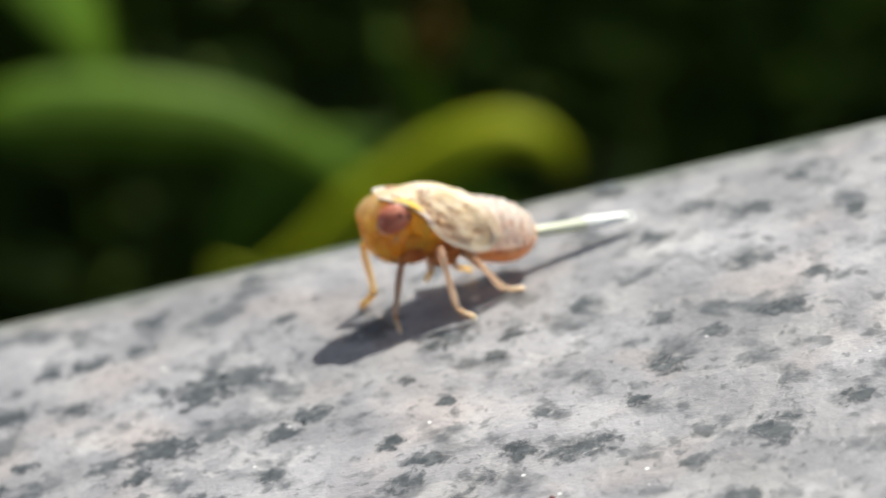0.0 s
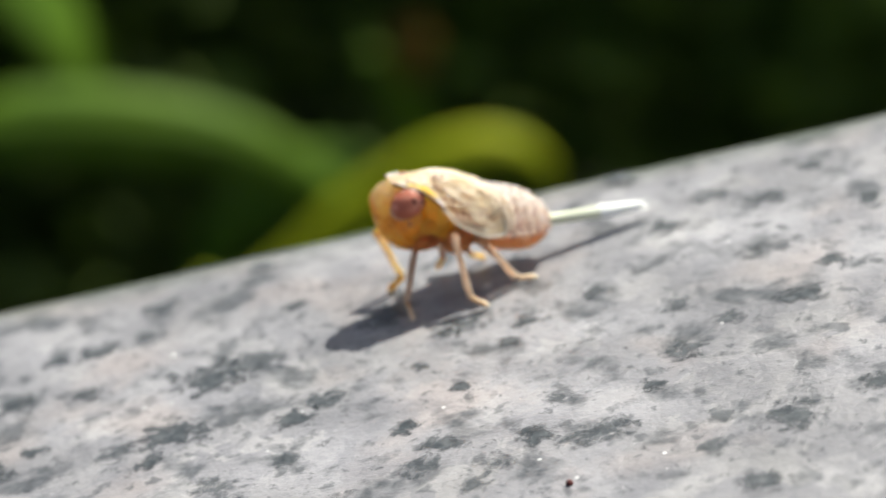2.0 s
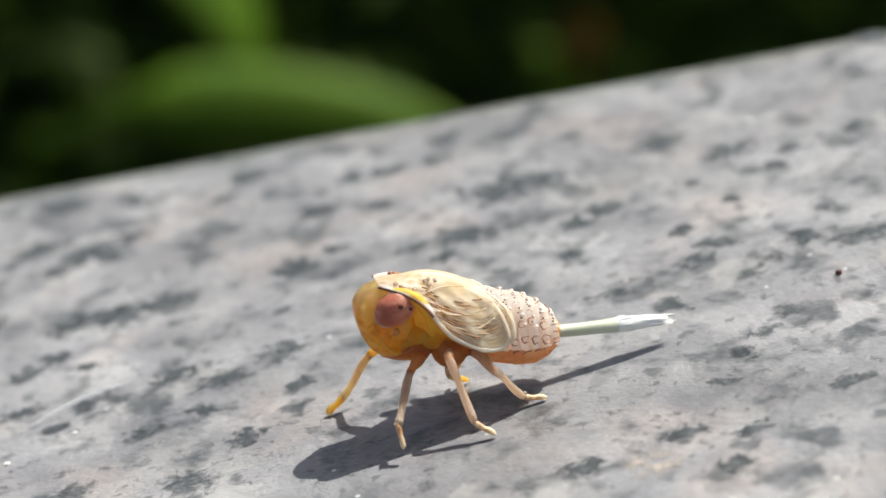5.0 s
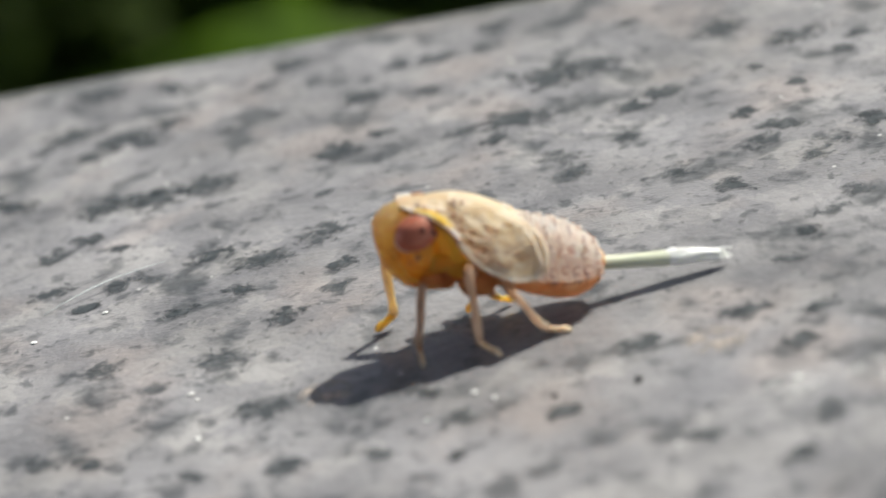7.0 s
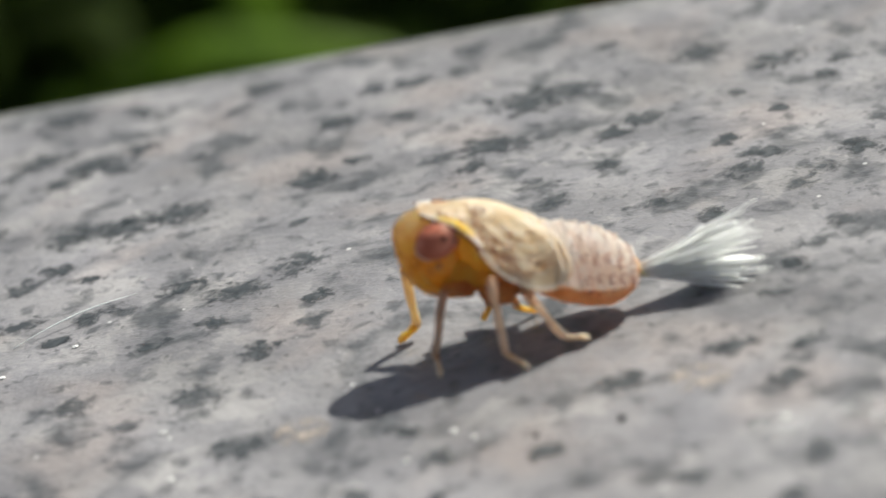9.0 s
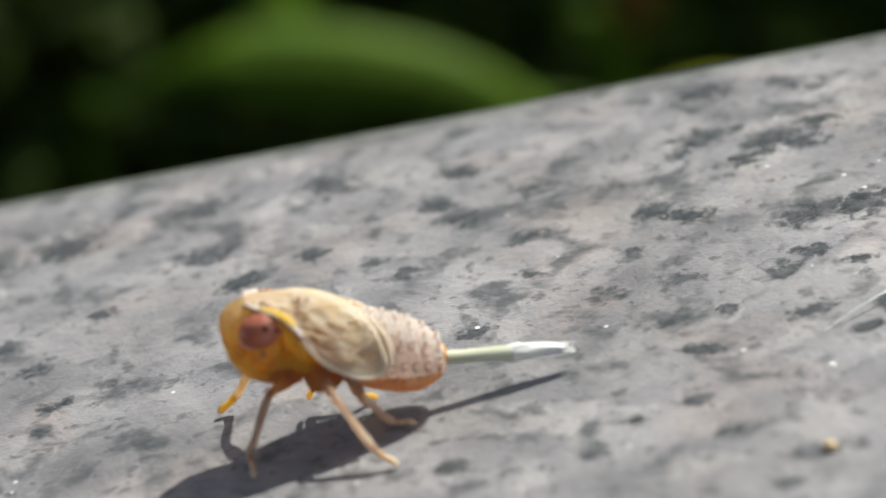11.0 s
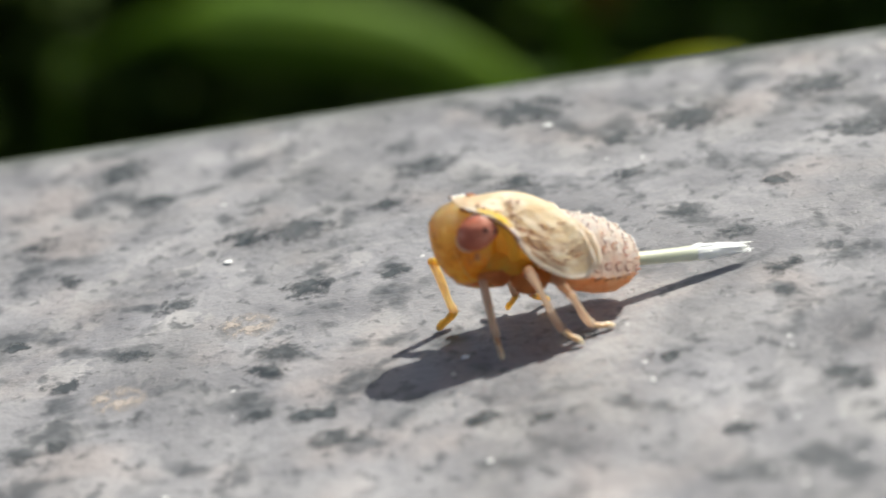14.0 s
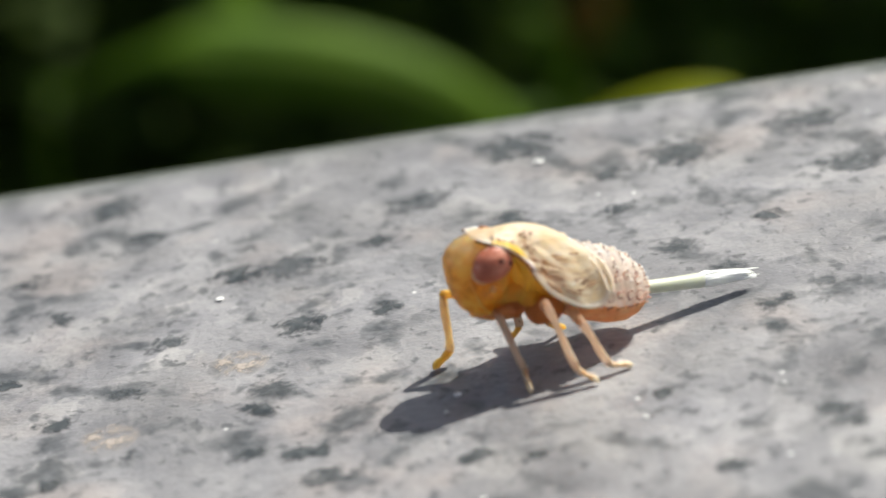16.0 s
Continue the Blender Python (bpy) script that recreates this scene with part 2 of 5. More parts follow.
CLAW = flesh("claw_skin", [(0.40, (0.32, 0.15, 0.07)), (0.5, (0.54, 0.34, 0.19)), (0.63, (0.76, 0.58, 0.40))], 3500, sub=0.6, radius=(1.0, 0.8, 0.6))
FARLEG = flesh("front_leg_skin", [(0.25, (0.84, 0.44, 0.07)), (0.7, (0.95, 0.64, 0.18))], 1500, sub=0.9, radius=(1.0, 0.8, 0.5), depth=0.0005, glow=(1.0, 0.66, 0.2), share=0.45)
FARSHIN = flesh("front_shin_skin", [(0.36, (0.36, 0.24, 0.13)), (0.48, (0.58, 0.41, 0.22)), (0.62, (0.84, 0.62, 0.34))], 3000, bump_d=0.00004, sub=0.9, radius=(1.0, 0.8, 0.5), depth=0.0005, glow=(1.0, 0.82, 0.55), share=0.45, streak=(0.5, 1.2, 1.2))
CREAM = flesh("cream_skin", [(0.33, (0.88, 0.68, 0.55)), (0.44, (0.96, 0.82, 0.70)), (0.60, (0.99, 0.93, 0.85))], 5200, rough=0.42, sub=0.8, radius=(1.0, 0.85, 0.75), depth=0.0006, bump_d=0.00007, glow=(1.0, 0.95, 0.90), share=0.50, belly=(0.86, 0.40, 0.19))
RIM = flesh("rim_skin", [(0.3, (0.92, 0.80, 0.62)), (0.6, (0.98, 0.92, 0.80))], 1400, sub=0.7, radius=(1.0, 0.85, 0.7), glow=(1.0, 0.88, 0.7), share=0.45)
LIP = flesh("lip_skin", [(0.36, (0.78, 0.68, 0.54)), (0.48, (0.89, 0.83, 0.73)), (0.62, (0.96, 0.93, 0.88))], 4200, sub=0.6, radius=(1.0, 0.85, 0.7), bump_d=0.00003, glow=(1.0, 0.88, 0.68), share=0.2)
RUST = flesh("rust_skin", [(0.38, (0.56, 0.22, 0.10)), (0.47, (0.86, 0.44, 0.21)), (0.60, (0.97, 0.68, 0.44))], 3600, rough=0.45, sub=0.9, radius=(1.0, 0.75, 0.55), depth=0.0008, glow=(1.0, 0.70, 0.40), share=0.6)


def head_skin():
    """Amber skin that pales towards the crown."""
    m, n, l, b = mat("head_skin")
    v = coords(n, l, 1.0)
    t = noise_tex(n, l, v, 3600, 5, 0.62)
    col = ramp(n, l, t.outputs[0], [(0.36, (0.66, 0.21, 0.018)), (0.46, (0.96, 0.47, 0.035)), (0.57, (1.0, 0.70, 0.15))])
    olive = ramp(n, l, t.outputs[0], [(0.38, (0.58, 0.27, 0.025)), (0.48, (0.88, 0.48, 0.06)), (0.58, (1.0, 0.72, 0.18))])
    zz, up, fore = n.new("ShaderNodeSeparateXYZ"), n.new("ShaderNodeMapRange"), n.new("ShaderNodeMapRange")
    l.new(v, zz.inputs[0])
    # olive plate of the face, ahead of the ridge
    fore.inputs[1].default_value, fore.inputs[2].default_value = 0.00158, 0.00172
    l.new(zz.outputs[0], fore.inputs[0])
    col = mix(n, l, fore.outputs[0], col, olive)
    up.inputs[1].default_value, up.inputs[2].default_value = 0.00244, 0.00280
    l.new(zz.outputs[2], up.inputs[0])
    k = mix(n, l, 1.0, up.outputs[0], ramp(n, l, noise_tex(n, l, v, 1500, 3, 0.6).outputs[0], [(0.35, 0.15), (0.6, 0.75)]), "MULTIPLY")
    col = mix(n, l, k, col, (0.98, 0.82, 0.58))
    l.new(col, b.inputs["Base Color"])
    b.inputs["Roughness"].default_value = 0.27
    b.inputs["Coat Weight"].default_value = 0.6
    b.inputs["Coat Roughness"].default_value = 0.16
    b.inputs["Subsurface Weight"].default_value = 1.0
    b.inputs["Subsurface Radius"].default_value = (1.0, 0.75, 0.5)
    b.inputs["Subsurface Scale"].default_value = 0.0008
    bump(n, l, b, noise_tex(n, l, v, 6500, 4, 0.6).outputs[0], 0.7, 0.00004)
    let_through(n, l, b, mix(n, l, k, mix(n, l, 0.5, col, (1.0, 0.74, 0.26)), (1.0, 0.88, 0.62)), 0.68)
    return m


HEAD = head_skin()
EYE = flesh("eye_red", [(0.35, (0.40, 0.105, 0.055)), (0.5, (0.58, 0.20, 0.12)), (0.66, (0.80, 0.40, 0.29))], 2400, rough=0.42, sub=0.4, radius=(1, 0.7, 0.6), depth=0.0003, streak=(1, 1, 1.6), bump_d=0.00002, glow=(1.0, 0.60, 0.48), share=0.15)
EYESPOT = plain("eye_spot", (0.13, 0.032, 0.022), 0.5)
PIT = plain("pit_brown", (0.25, 0.115, 0.07), 0.7)
PLATE = flesh("plate_edge_brown", [(0.35, (0.30, 0.14, 0.09)), (0.6, (0.50, 0.27, 0.19))], 5200, sub=0.3, radius=(1.0, 0.6, 0.4), depth=0.0002)
STREAK = plain("streak_brown", (0.30, 0.12, 0.04), 0.6)
BEAD = flesh("wax_bead_skin", [(0.3, (0.92, 0.78, 0.66)), (0.7, (0.98, 0.92, 0.85))], 2600, sub=0.5, radius=(1.0, 0.85, 0.75), glow=(1.0, 0.9, 0.8), share=0.15)
WAX = flesh("white_wax", [(0.3, (0.82, 0.84, 0.79)), (0.7, (0.94, 0.95, 0.93))], 2200, rough=0.5, sub=0.4, radius=(1, 1, 0.9), depth=0.0002)
ROD = flesh("green_white_wax", [(0.3, (0.46, 0.49, 0.36)), (0.7, (0.70, 0.72, 0.58))], 1800, rough=0.5, sub=0.4, radius=(1, 1, 0.8), depth=0.0002, streak=(0.4, 2, 2))


def wing():
    """Waxy straw-coloured skin that lets light through, with streaks along the pad."""
    m, n, l, b = mat("wing_pad_skin")
    v = coords(n, l, (3.0, 15.0, 1.0), "UV")
    streak = noise_tex(n, l, v, 1.0, 5, 0.62, 0.6)
    dash = noise_tex(n, l, coords(n, l, (7.0, 42.0, 1.0), "UV"), 1.0, 2, 0.5, 0.3)
    mott = noise_tex(n, l, coords(n, l, 1.0), 5200, 5, 0.65)
    col = ramp(n, l, streak.outputs[0], [(0.34, (0.84, 0.66, 0.38)), (0.45, (0.93, 0.79, 0.53)), (0.58, (0.97, 0.89, 0.69))])
    col = mix(n, l, ramp(n, l, mott.outputs[0], [(0.46, 0.0), (0.62, 0.60)]), col, (0.97, 0.87, 0.69))
    col = mix(n, l, ramp(n, l, mott.outputs[0], [(0.33, 0.3), (0.42, 0.0)]), col, (0.60, 0.36, 0.13))
    # brown dashes on the hind half of the pad
    low = n.new("ShaderNodeSeparateXYZ")
    l.new(coords(n, l, 1.0, "UV"), low.inputs[0])
    keep = ramp(n, l, low.outputs[1], [(0.30, 0.10), (0.5, 0.75)])
    brown = ramp(n, l, dash.outputs[0], [(0.57, 0.0), (0.62, 0.85)])
    col = mix(n, l, mix(n, l, 1.0, brown, keep, "MULTIPLY"), col, (0.36, 0.14, 0.04))
    l.new(col, b.inputs["Base Color"])
    b.inputs["Roughness"].default_value = 0.42
    b.inputs["Subsurface Weight"].default_value = 0.5
    b.inputs["Subsurface Radius"].default_value = (1.0, 0.85, 0.65)
    b.inputs["Subsurface Scale"].default_value = 0.0006
    k = bump(n, l, b, mix(n, l, 0.8, streak.outputs[0], mott.outputs[0]), 0.7, 0.000018)
    tr = n.new("ShaderNodeBsdfTranslucent")
    l.new(mix(n, l, 0.6, col, (1.0, 0.96, 0.86)), tr.inputs["Color"])
    l.new(k.outputs[0], tr.inputs["Normal"])
    ms = n.new("ShaderNodeMixShader")
    ms.inputs[0].default_value = 0.54
    l.new(b.outputs[0], ms.inputs[1])
    l.new(tr.outputs[0], ms.inputs[2])
    l.new(ms.outputs[0], n["Material Output"].inputs["Surface"])
    return m


WING = wing()
FIBRE = plain("clear_fibre", (0.8, 0.85, 0.85), 0.15, 0.1)
GLINT_WHITE = plain("mica_glint_white", (0.80, 0.80, 0.78), 0.30, 0.05)
SPECK = plain("dark_red_speck", (0.10, 0.02, 0.015), 0.6, 0.4)
BLACK = plain("black_grit", (0.02, 0.02, 0.022), 0.5, 0.4)
GRAINY = plain("pale_yellow_grain", (0.75, 0.58, 0.34), 0.4, 0.2)


def film(name, colour, radius, cover):
    """A thin stain that thins out towards its ragged rim."""
    m, n, l, b = mat(name)
    v = coords(n, l, 1.0)
    t = noise_tex(n, l, v, 2600, 5, 0.65)
    l.new(ramp(n, l, t.outputs[0], [(0.3, tuple(c * 0.8 for c in colour)), (0.7, colour)]), b.inputs["Base Color"])
    b.inputs["Roughness"].default_value = 0.6
    g = n.new("ShaderNodeTexGradient")
    g.gradient_type = "SPHERICAL"
    l.new(coords(n, l, (1 / radius,) * 3), g.inputs[0])
    k = mix(n, l, 1.0, ramp(n, l, g.outputs[0], [(0.02, 0.0), (0.45, cover)]), ramp(n, l, t.outputs[0], [(0.44, 0.0), (0.60, 1.0)]), "MULTIPLY")
    tr, ms = n.new("ShaderNodeBsdfTransparent"), n.new("ShaderNodeMixShader")
    l.new(k, ms.inputs[0])
    l.new(tr.outputs[0], ms.inputs[1])
    l.new(b.outputs[0], ms.inputs[2])
    l.new(ms.outputs[0], n["Material Output"].inputs["Surface"])
    return m


def clot_skin():
    """Dark mica and hornblende: a ragged stain with a broken rim, each clot its own tone."""
    m, n, l, b = mat("mica_clot")
    at = n.new("ShaderNodeNewGeometry").outputs["Position"]
    info = n.new("ShaderNodeObjectInfo")
    grain = noise_tex(n, l, at, 3200, 4, 0.65)
    col = ramp(n, l, grain.outputs[0], [(0.32, (0.022, 0.027, 0.030)), (0.5, (0.056, 0.066, 0.072)), (0.72, (0.150, 0.156, 0.164))])
    l.new(mix(n, l, 0.45, col, ramp(n, l, info.outputs["Random"], [(0.0, 0.30), (1.0, 0.66)]), "OVERLAY"), b.inputs["Base Color"])
    l.new(ramp(n, l, grain.outputs[0], [(0.3, 0.34), (0.7, 0.6)]), b.inputs["Roughness"])
    g = n.new("ShaderNodeTexGradient")
    g.gradient_type = "SPHERICAL"
    l.new(coords(n, l, (0.72, 0.72, 0.72)), g.inputs[0])
    rag = n.new("ShaderNodeMath")
    rag.operation = "MULTIPLY_ADD"
    l.new(noise_tex(n, l, at, 2700, 5, 0.68, 0.4).outputs[0], rag.inputs[0])
    rag.inputs[1].default_value = 3.0
    l.new(g.outputs[0], rag.inputs[2])
    tr, ms = n.new("ShaderNodeBsdfTransparent"), n.new("ShaderNodeMixShader")
    edge = n.new("ShaderNodeMapRange")
    edge.inputs[1].default_value, edge.inputs[2].default_value, edge.inputs[4].default_value = 1.70, 2.25, 0.95
    l.new(rag.outputs[0], edge.inputs[0])
    l.new(mix(n, l, 1.0, edge.outputs[0], ramp(n, l, info.outputs["Random"], [(0.0, 1.0), (1.0, 0.55)]), "MULTIPLY"), ms.inputs[0])
    l.new(tr.outputs[0], ms.inputs[1])
    l.new(b.outputs[0], ms.inputs[2])
    l.new(ms.outputs[0], n["Material Output"].inputs["Surface"])
    return m


CLOT = clot_skin()
PALE_STAIN = film("pale_stain", (0.46, 0.40, 0.35), 0.00070, 0.75)
SALT = film("white_mineral_crust", (0.66, 0.66, 0.66), 0.00085, 0.4)

# ---- mesh helpers ----


def part(name, bm, material, parent=None, label="", smooth=True):
    me = bpy.data.meshes.new(name)
    bmesh.ops.recalc_face_normals(bm, faces=bm.faces[:])
    bm.to_mesh(me)
    bm.free()
    me.materials.append(material)
    if smooth:
        me.shade_smooth()
    ob = new(name, me)
    ob.parent = parent
    return tagged(ob, label)


def root(name, label, category, group="", kind=""):
    return tagged(new(name), label, category, group, kind)


def rings(bm, loops, cap=True):
    vs = [[bm.verts.new(p) for p in loop] for loop in loops]
    k = len(vs[0])
    for a, b in zip(vs, vs[1:]):
        for i in range(k):
            bm.faces.new((a[i], a[(i + 1) % k], b[(i + 1) % k], b[i]))
    if cap:
        bm.faces.new(vs[0][::-1])
        bm.faces.new(vs[-1])
    return bm


def loft(sections, k=20, power=1.0, cap=True):
    """Closed body along x: sections of x, z, half width, height above, depth below (centimetres)."""
    loops = []
    for x, z, w, up, dn in sections:
        loop = []
        for i in range(k):
            a = 2 * math.pi * i / k
            c, s = math.cos(a), math.sin(a)
            c, s = math.copysign(abs(c) ** power, c), math.copysign(abs(s) ** power, s)
            loop.append((x * U, w * c * U, (z + s * (up if s > 0 else dn)) * U))
        loops.append(loop)
    return rings(bmesh.new(), loops, cap)


def spline(points, n):
    """n points on a smooth curve through the given ones."""
    p = [Vector(q) for q in points]
    p = [2 * p[0] - p[1]] + p + [2 * p[-1] - p[-2]]
    out = []
    for i in range(n):
        u = i / (n - 1) * (len(p) - 3)
        j = min(int(u), len(p) - 4)
        u -= j
        a, b, c, d = p[j:j + 4]
        out.append(0.5 * (2 * b + (c - a) * u + (2 * a - 5 * b + 4 * c - d) * u * u + (3 * b - a - 3 * c + d) * u ** 3))
    return out


def tube(points, radii, k=8, bm=None, flat=1.0):
    """A tube through the points, with a radius at each (in the units of the points)."""
    loops, up = [], Vector((0.123, 0.31, 0.94))
    for i, p in enumerate(points):
        way = (points[min(i + 1, len(points) - 1)] - points[max(i - 1, 0)]).normalized()
        a = way.cross(up).normalized()
        b = a.cross(way)
        loops.append([p + radii[i] * (math.cos(2 * math.pi * j / k) * a + flat * math.sin(2 * math.pi * j / k) * b) for j in range(k)])
    return rings(bm or bmesh.new(), loops)


def ball(c, r, seg=20, rows=12, bm=None, turn=None):
    bm = bm or bmesh.new()
    made = bmesh.ops.create_uvsphere(bm, u_segments=seg, v_segments=rows, radius=1.0)
    m = Matrix.Translation(c) @ (turn or Matrix.Identity(4)) @ Matrix.Diagonal((*r, 1))
    bmesh.ops.transform(bm, matrix=m, verts=made["verts"])
    return bm


def lumpy(c, r, seed, amount=0.3, seg=10, rows=7):
    bm = ball((0, 0, 0), (1, 1, 1), seg, rows)
    for v in bm.verts:
        v.co *= 1 + amount * noise.noise(v.co * 1.7 + Vector((seed, seed * 2.3, 0)))
    bmesh.ops.transform(bm, matrix=Matrix.Translation(c) @ Matrix.Diagonal((*r, 1)), verts=bm.verts[:])
    return bm


# ---- stone bench, ground ----
def bench():
    """The granite seat slab with rounded edges; its far edge runs a little askew."""
    thing = root("granite_bench", "grey speckled granite bench with a smooth rounded seat slab", "bench", kind="structure")
    turn = math.atan(-0.047)
    thing.location = (-0.04, 0.0074, 0.0)
    thing.rotation_euler = (0, 0, turn)
    # section across the slab: back edge at y = 0, towards the seat's front at y = -0.42
    r, th, depth = 0.006, 0.06, 0.42
    prof = []
    for cy, cz, a0 in ((-r, -r, 90), (-r, -th + r, 0), (-depth + r, -th + r, -90), (-depth + r, -r, 180)):
        steps = 8
        for i in range(steps + 1):
            a = radians(a0 - 90 * i / steps)
            prof.append((cy + r * math.cos(a), cz + r * math.sin(a)))
    xs = [-0.75, -0.744, -0.4, -0.2, -0.1, 0.0, 0.1, 0.2, 0.3, 0.5, 0.844, 0.85]
    loops = []
    for i, x in enumerate(xs):
        s = 0.985 if i in (0, len(xs) - 1) else 1.0
        loops.append([(x, -depth / 2 + (y + depth / 2) * s, -th / 2 + (z + th / 2) * s) for y, z in prof])
    slab = part("seat_slab", rings(bmesh.new(), loops), GRANITE, thing, "polished speckled grey granite slab")
    for x in (-0.5, 0.6):
        bm = bmesh.new()
        bmesh.ops.create_cube(bm, size=1.0, matrix=Matrix.Translation((x, -0.21, -0.06 - 0.195 - 0.001)) @ Matrix.Diagonal((0.14, 0.34, 0.392, 1)))
        bmesh.ops.bevel(bm, geom=bm.edges[:], offset=0.006, segments=2, affect="EDGES")
        part("support_block", bm, GRANITE, thing, "rough granite block under the slab", smooth=False)
    return thing, slab


BENCH, SLAB = bench()


def ground():
    bm = bmesh.new()
    bmesh.ops.create_grid(bm, x_segments=80, y_segments=80, size=1.0)
    for v in bm.verts:
        far = 2.0 + 58.0 * max(abs(v.co.x), abs(v.co.y)) ** 4
        v.co.x, v.co.y = v.co.x * far, v.co.y * far
        v.co.z = -0.45 + 0.014 * noise.noise(v.co * 5) * (1 if v.co.length < 3 else 0) - 0.01
    tagged(part("ground", bm, SOIL), "dark garden soil behind the bench", "ground", kind="structure")


ground()


# ---- foliage behind the bench ----
def strap(name, points, width, material, label, twist=0.0, sag=-0.12, facing=(0.15, -0.9, 0.5), thin_root=0.0):
    """A strap-shaped leaf with a folded midrib, tapered to its tip, thin but solid."""
    n = 40
    pts = spline(points, n)
    bm, loops = bmesh.new(), []
    for i, p in enumerate(pts):
        u = i / (n - 1)
        way = (pts[min(i + 1, n - 1)] - pts[max(i - 1, 0)]).normalized()
        face = Vector(facing).normalized()
        face = (Matrix.Rotation(twist * (u - 0.5), 3, way) @ face)
        side = way.cross(face).normalized()
        face = side.cross(way)
        w = width / 2 * min(1.0, 0.45 + 2.2 * u) * (1.0 - max(0.0, u - 0.55) / 0.45) ** 0.7 + 0.0003
        # root limb narrowed so it fades out, in place of shade on it
        if u < thin_root:
            w *= 0.1 + 0.9 * (u / thin_root) ** 5
        t = 0.00035
        cross = [(-1, 0.0), (-0.5, -0.6), (0, -1), (0.5, -0.6), (1, 0.0)]
        top = [p + side * w * a + face * (w * sag * b + t) for a, b in cross]
        low = [p + side * w * a + face * (w * sag * b - t) for a, b in cross[::-1]]
        loops.append(top + low)
    thing = root(name, label, "leaf", "strap leaves behind the bench")
    part("blade", rings(bm, loops), material, thing)
    ribs = [p - Vector((0.15, -0.9, 0.5)).normalized() * width / 2 * sag * 0.9 for p in pts]
    part("midrib", tube(ribs, [0.0011 * (1 - 0.8 * i / (n - 1)) for i in range(n)], 6), material, thing, "raised midrib")
    return thing


GREEN_LABEL = "long arching green strap leaf behind the stone"
strap("strap_leaf", [(-0.150, 0.52, -0.43), (-0.128, 0.48, -0.27), (-0.1235, 0.440, -0.1564), (-0.1130, 0.430, -0.1451), (-0.1024, 0.420, -0.1379), (-0.0909, 0.410, -0.1341), (-0.0810, 0.410, -0.1357), (-0.0703, 0.410, -0.1382), (-0.0587, 0.410, -0.1417), (-0.0473, 0.410, -0.1465), (-0.0384, 0.410, -0.1519), (-0.0314, 0.410, -0.1583), (-0.0259, 0.410, -0.1643), (-0.0214, 0.410, -0.1699), (-0.0189, 0.410, -0.1761)], 0.0150, BLADE, GREEN_LABEL, thin_root=0.42)
strap("strap_leaf", [(-0.29, 0.56, -0.43), (-0.24, 0.54, -0.22), (-0.18, 0.53, -0.095), (-0.1297, 0.52, -0.0868), (-0.1013, 0.52, -0.1145), (-0.0869, 0.52, -0.1454), (-0.0816, 0.52, -0.1602), (-0.0788, 0.52, -0.1739), (-0.0771, 0.52, -0.1850)], 0.030, BLADE_D, "green strap leaf hanging behind the others, coloured darker for shade", facing=(0.75, -0.45, 0.6))
strap("strap_leaf", [(-0.0168, 0.460, -0.1807), (-0.0260, 0.460, -0.1814), (-0.0367, 0.460, -0.1827), (-0.0474, 0.460, -0.1863), (-0.0563, 0.460, -0.1928), (-0.0634, 0.460, -0.2017)], 0.0155, BLADE_D, "green strap leaf drooping behind the bench, coloured darker for half shade")
strap("strap_leaf", [(-0.110, 0.40, -0.43), (-0.068, 0.38, -0.27), (-0.0527, 0.365, -0.1659), (-0.0440, 0.365, -0.1617), (-0.0345, 0.365, -0.1581), (-0.0251, 0.365, -0.1549), (-0.0181, 0.365, -0.1525), (-0.0122, 0.365, -0.1501), (-0.0062, 0.365, -0.1474), (0.0006, 0.365, -0.1456), (0.0074, 0.365, -0.1455), (0.0127, 0.365, -0.1479), (0.0160, 0.365, -0.1521), (0.0165, 0.365, -0.1574)], 0.0100, BLADE_Y, "yellow-green strap leaf with a curled drooping tip", thin_root=0.40)
strap("strap_leaf", [(0.06, 0.52, -0.43), (0.02, 0.54, -0.31), (-0.004, 0.55, -0.225), (-0.0085, 0.55, -0.20), (-0.011, 0.55, -0.190), (-0.017, 0.55, -0.187)], 0.009, BLADE, "yellow-green strap leaf far behind the bench")
strap("dry_leaf", [(-0.0041, 0.500, -0.1650), (-0.0034, 0.500, -0.1695), (-0.0036, 0.500, -0.1745), (-0.0052, 0.500, -0.1791)], 0.012, BLADE_B, "small brown withered leaf among the foliage")


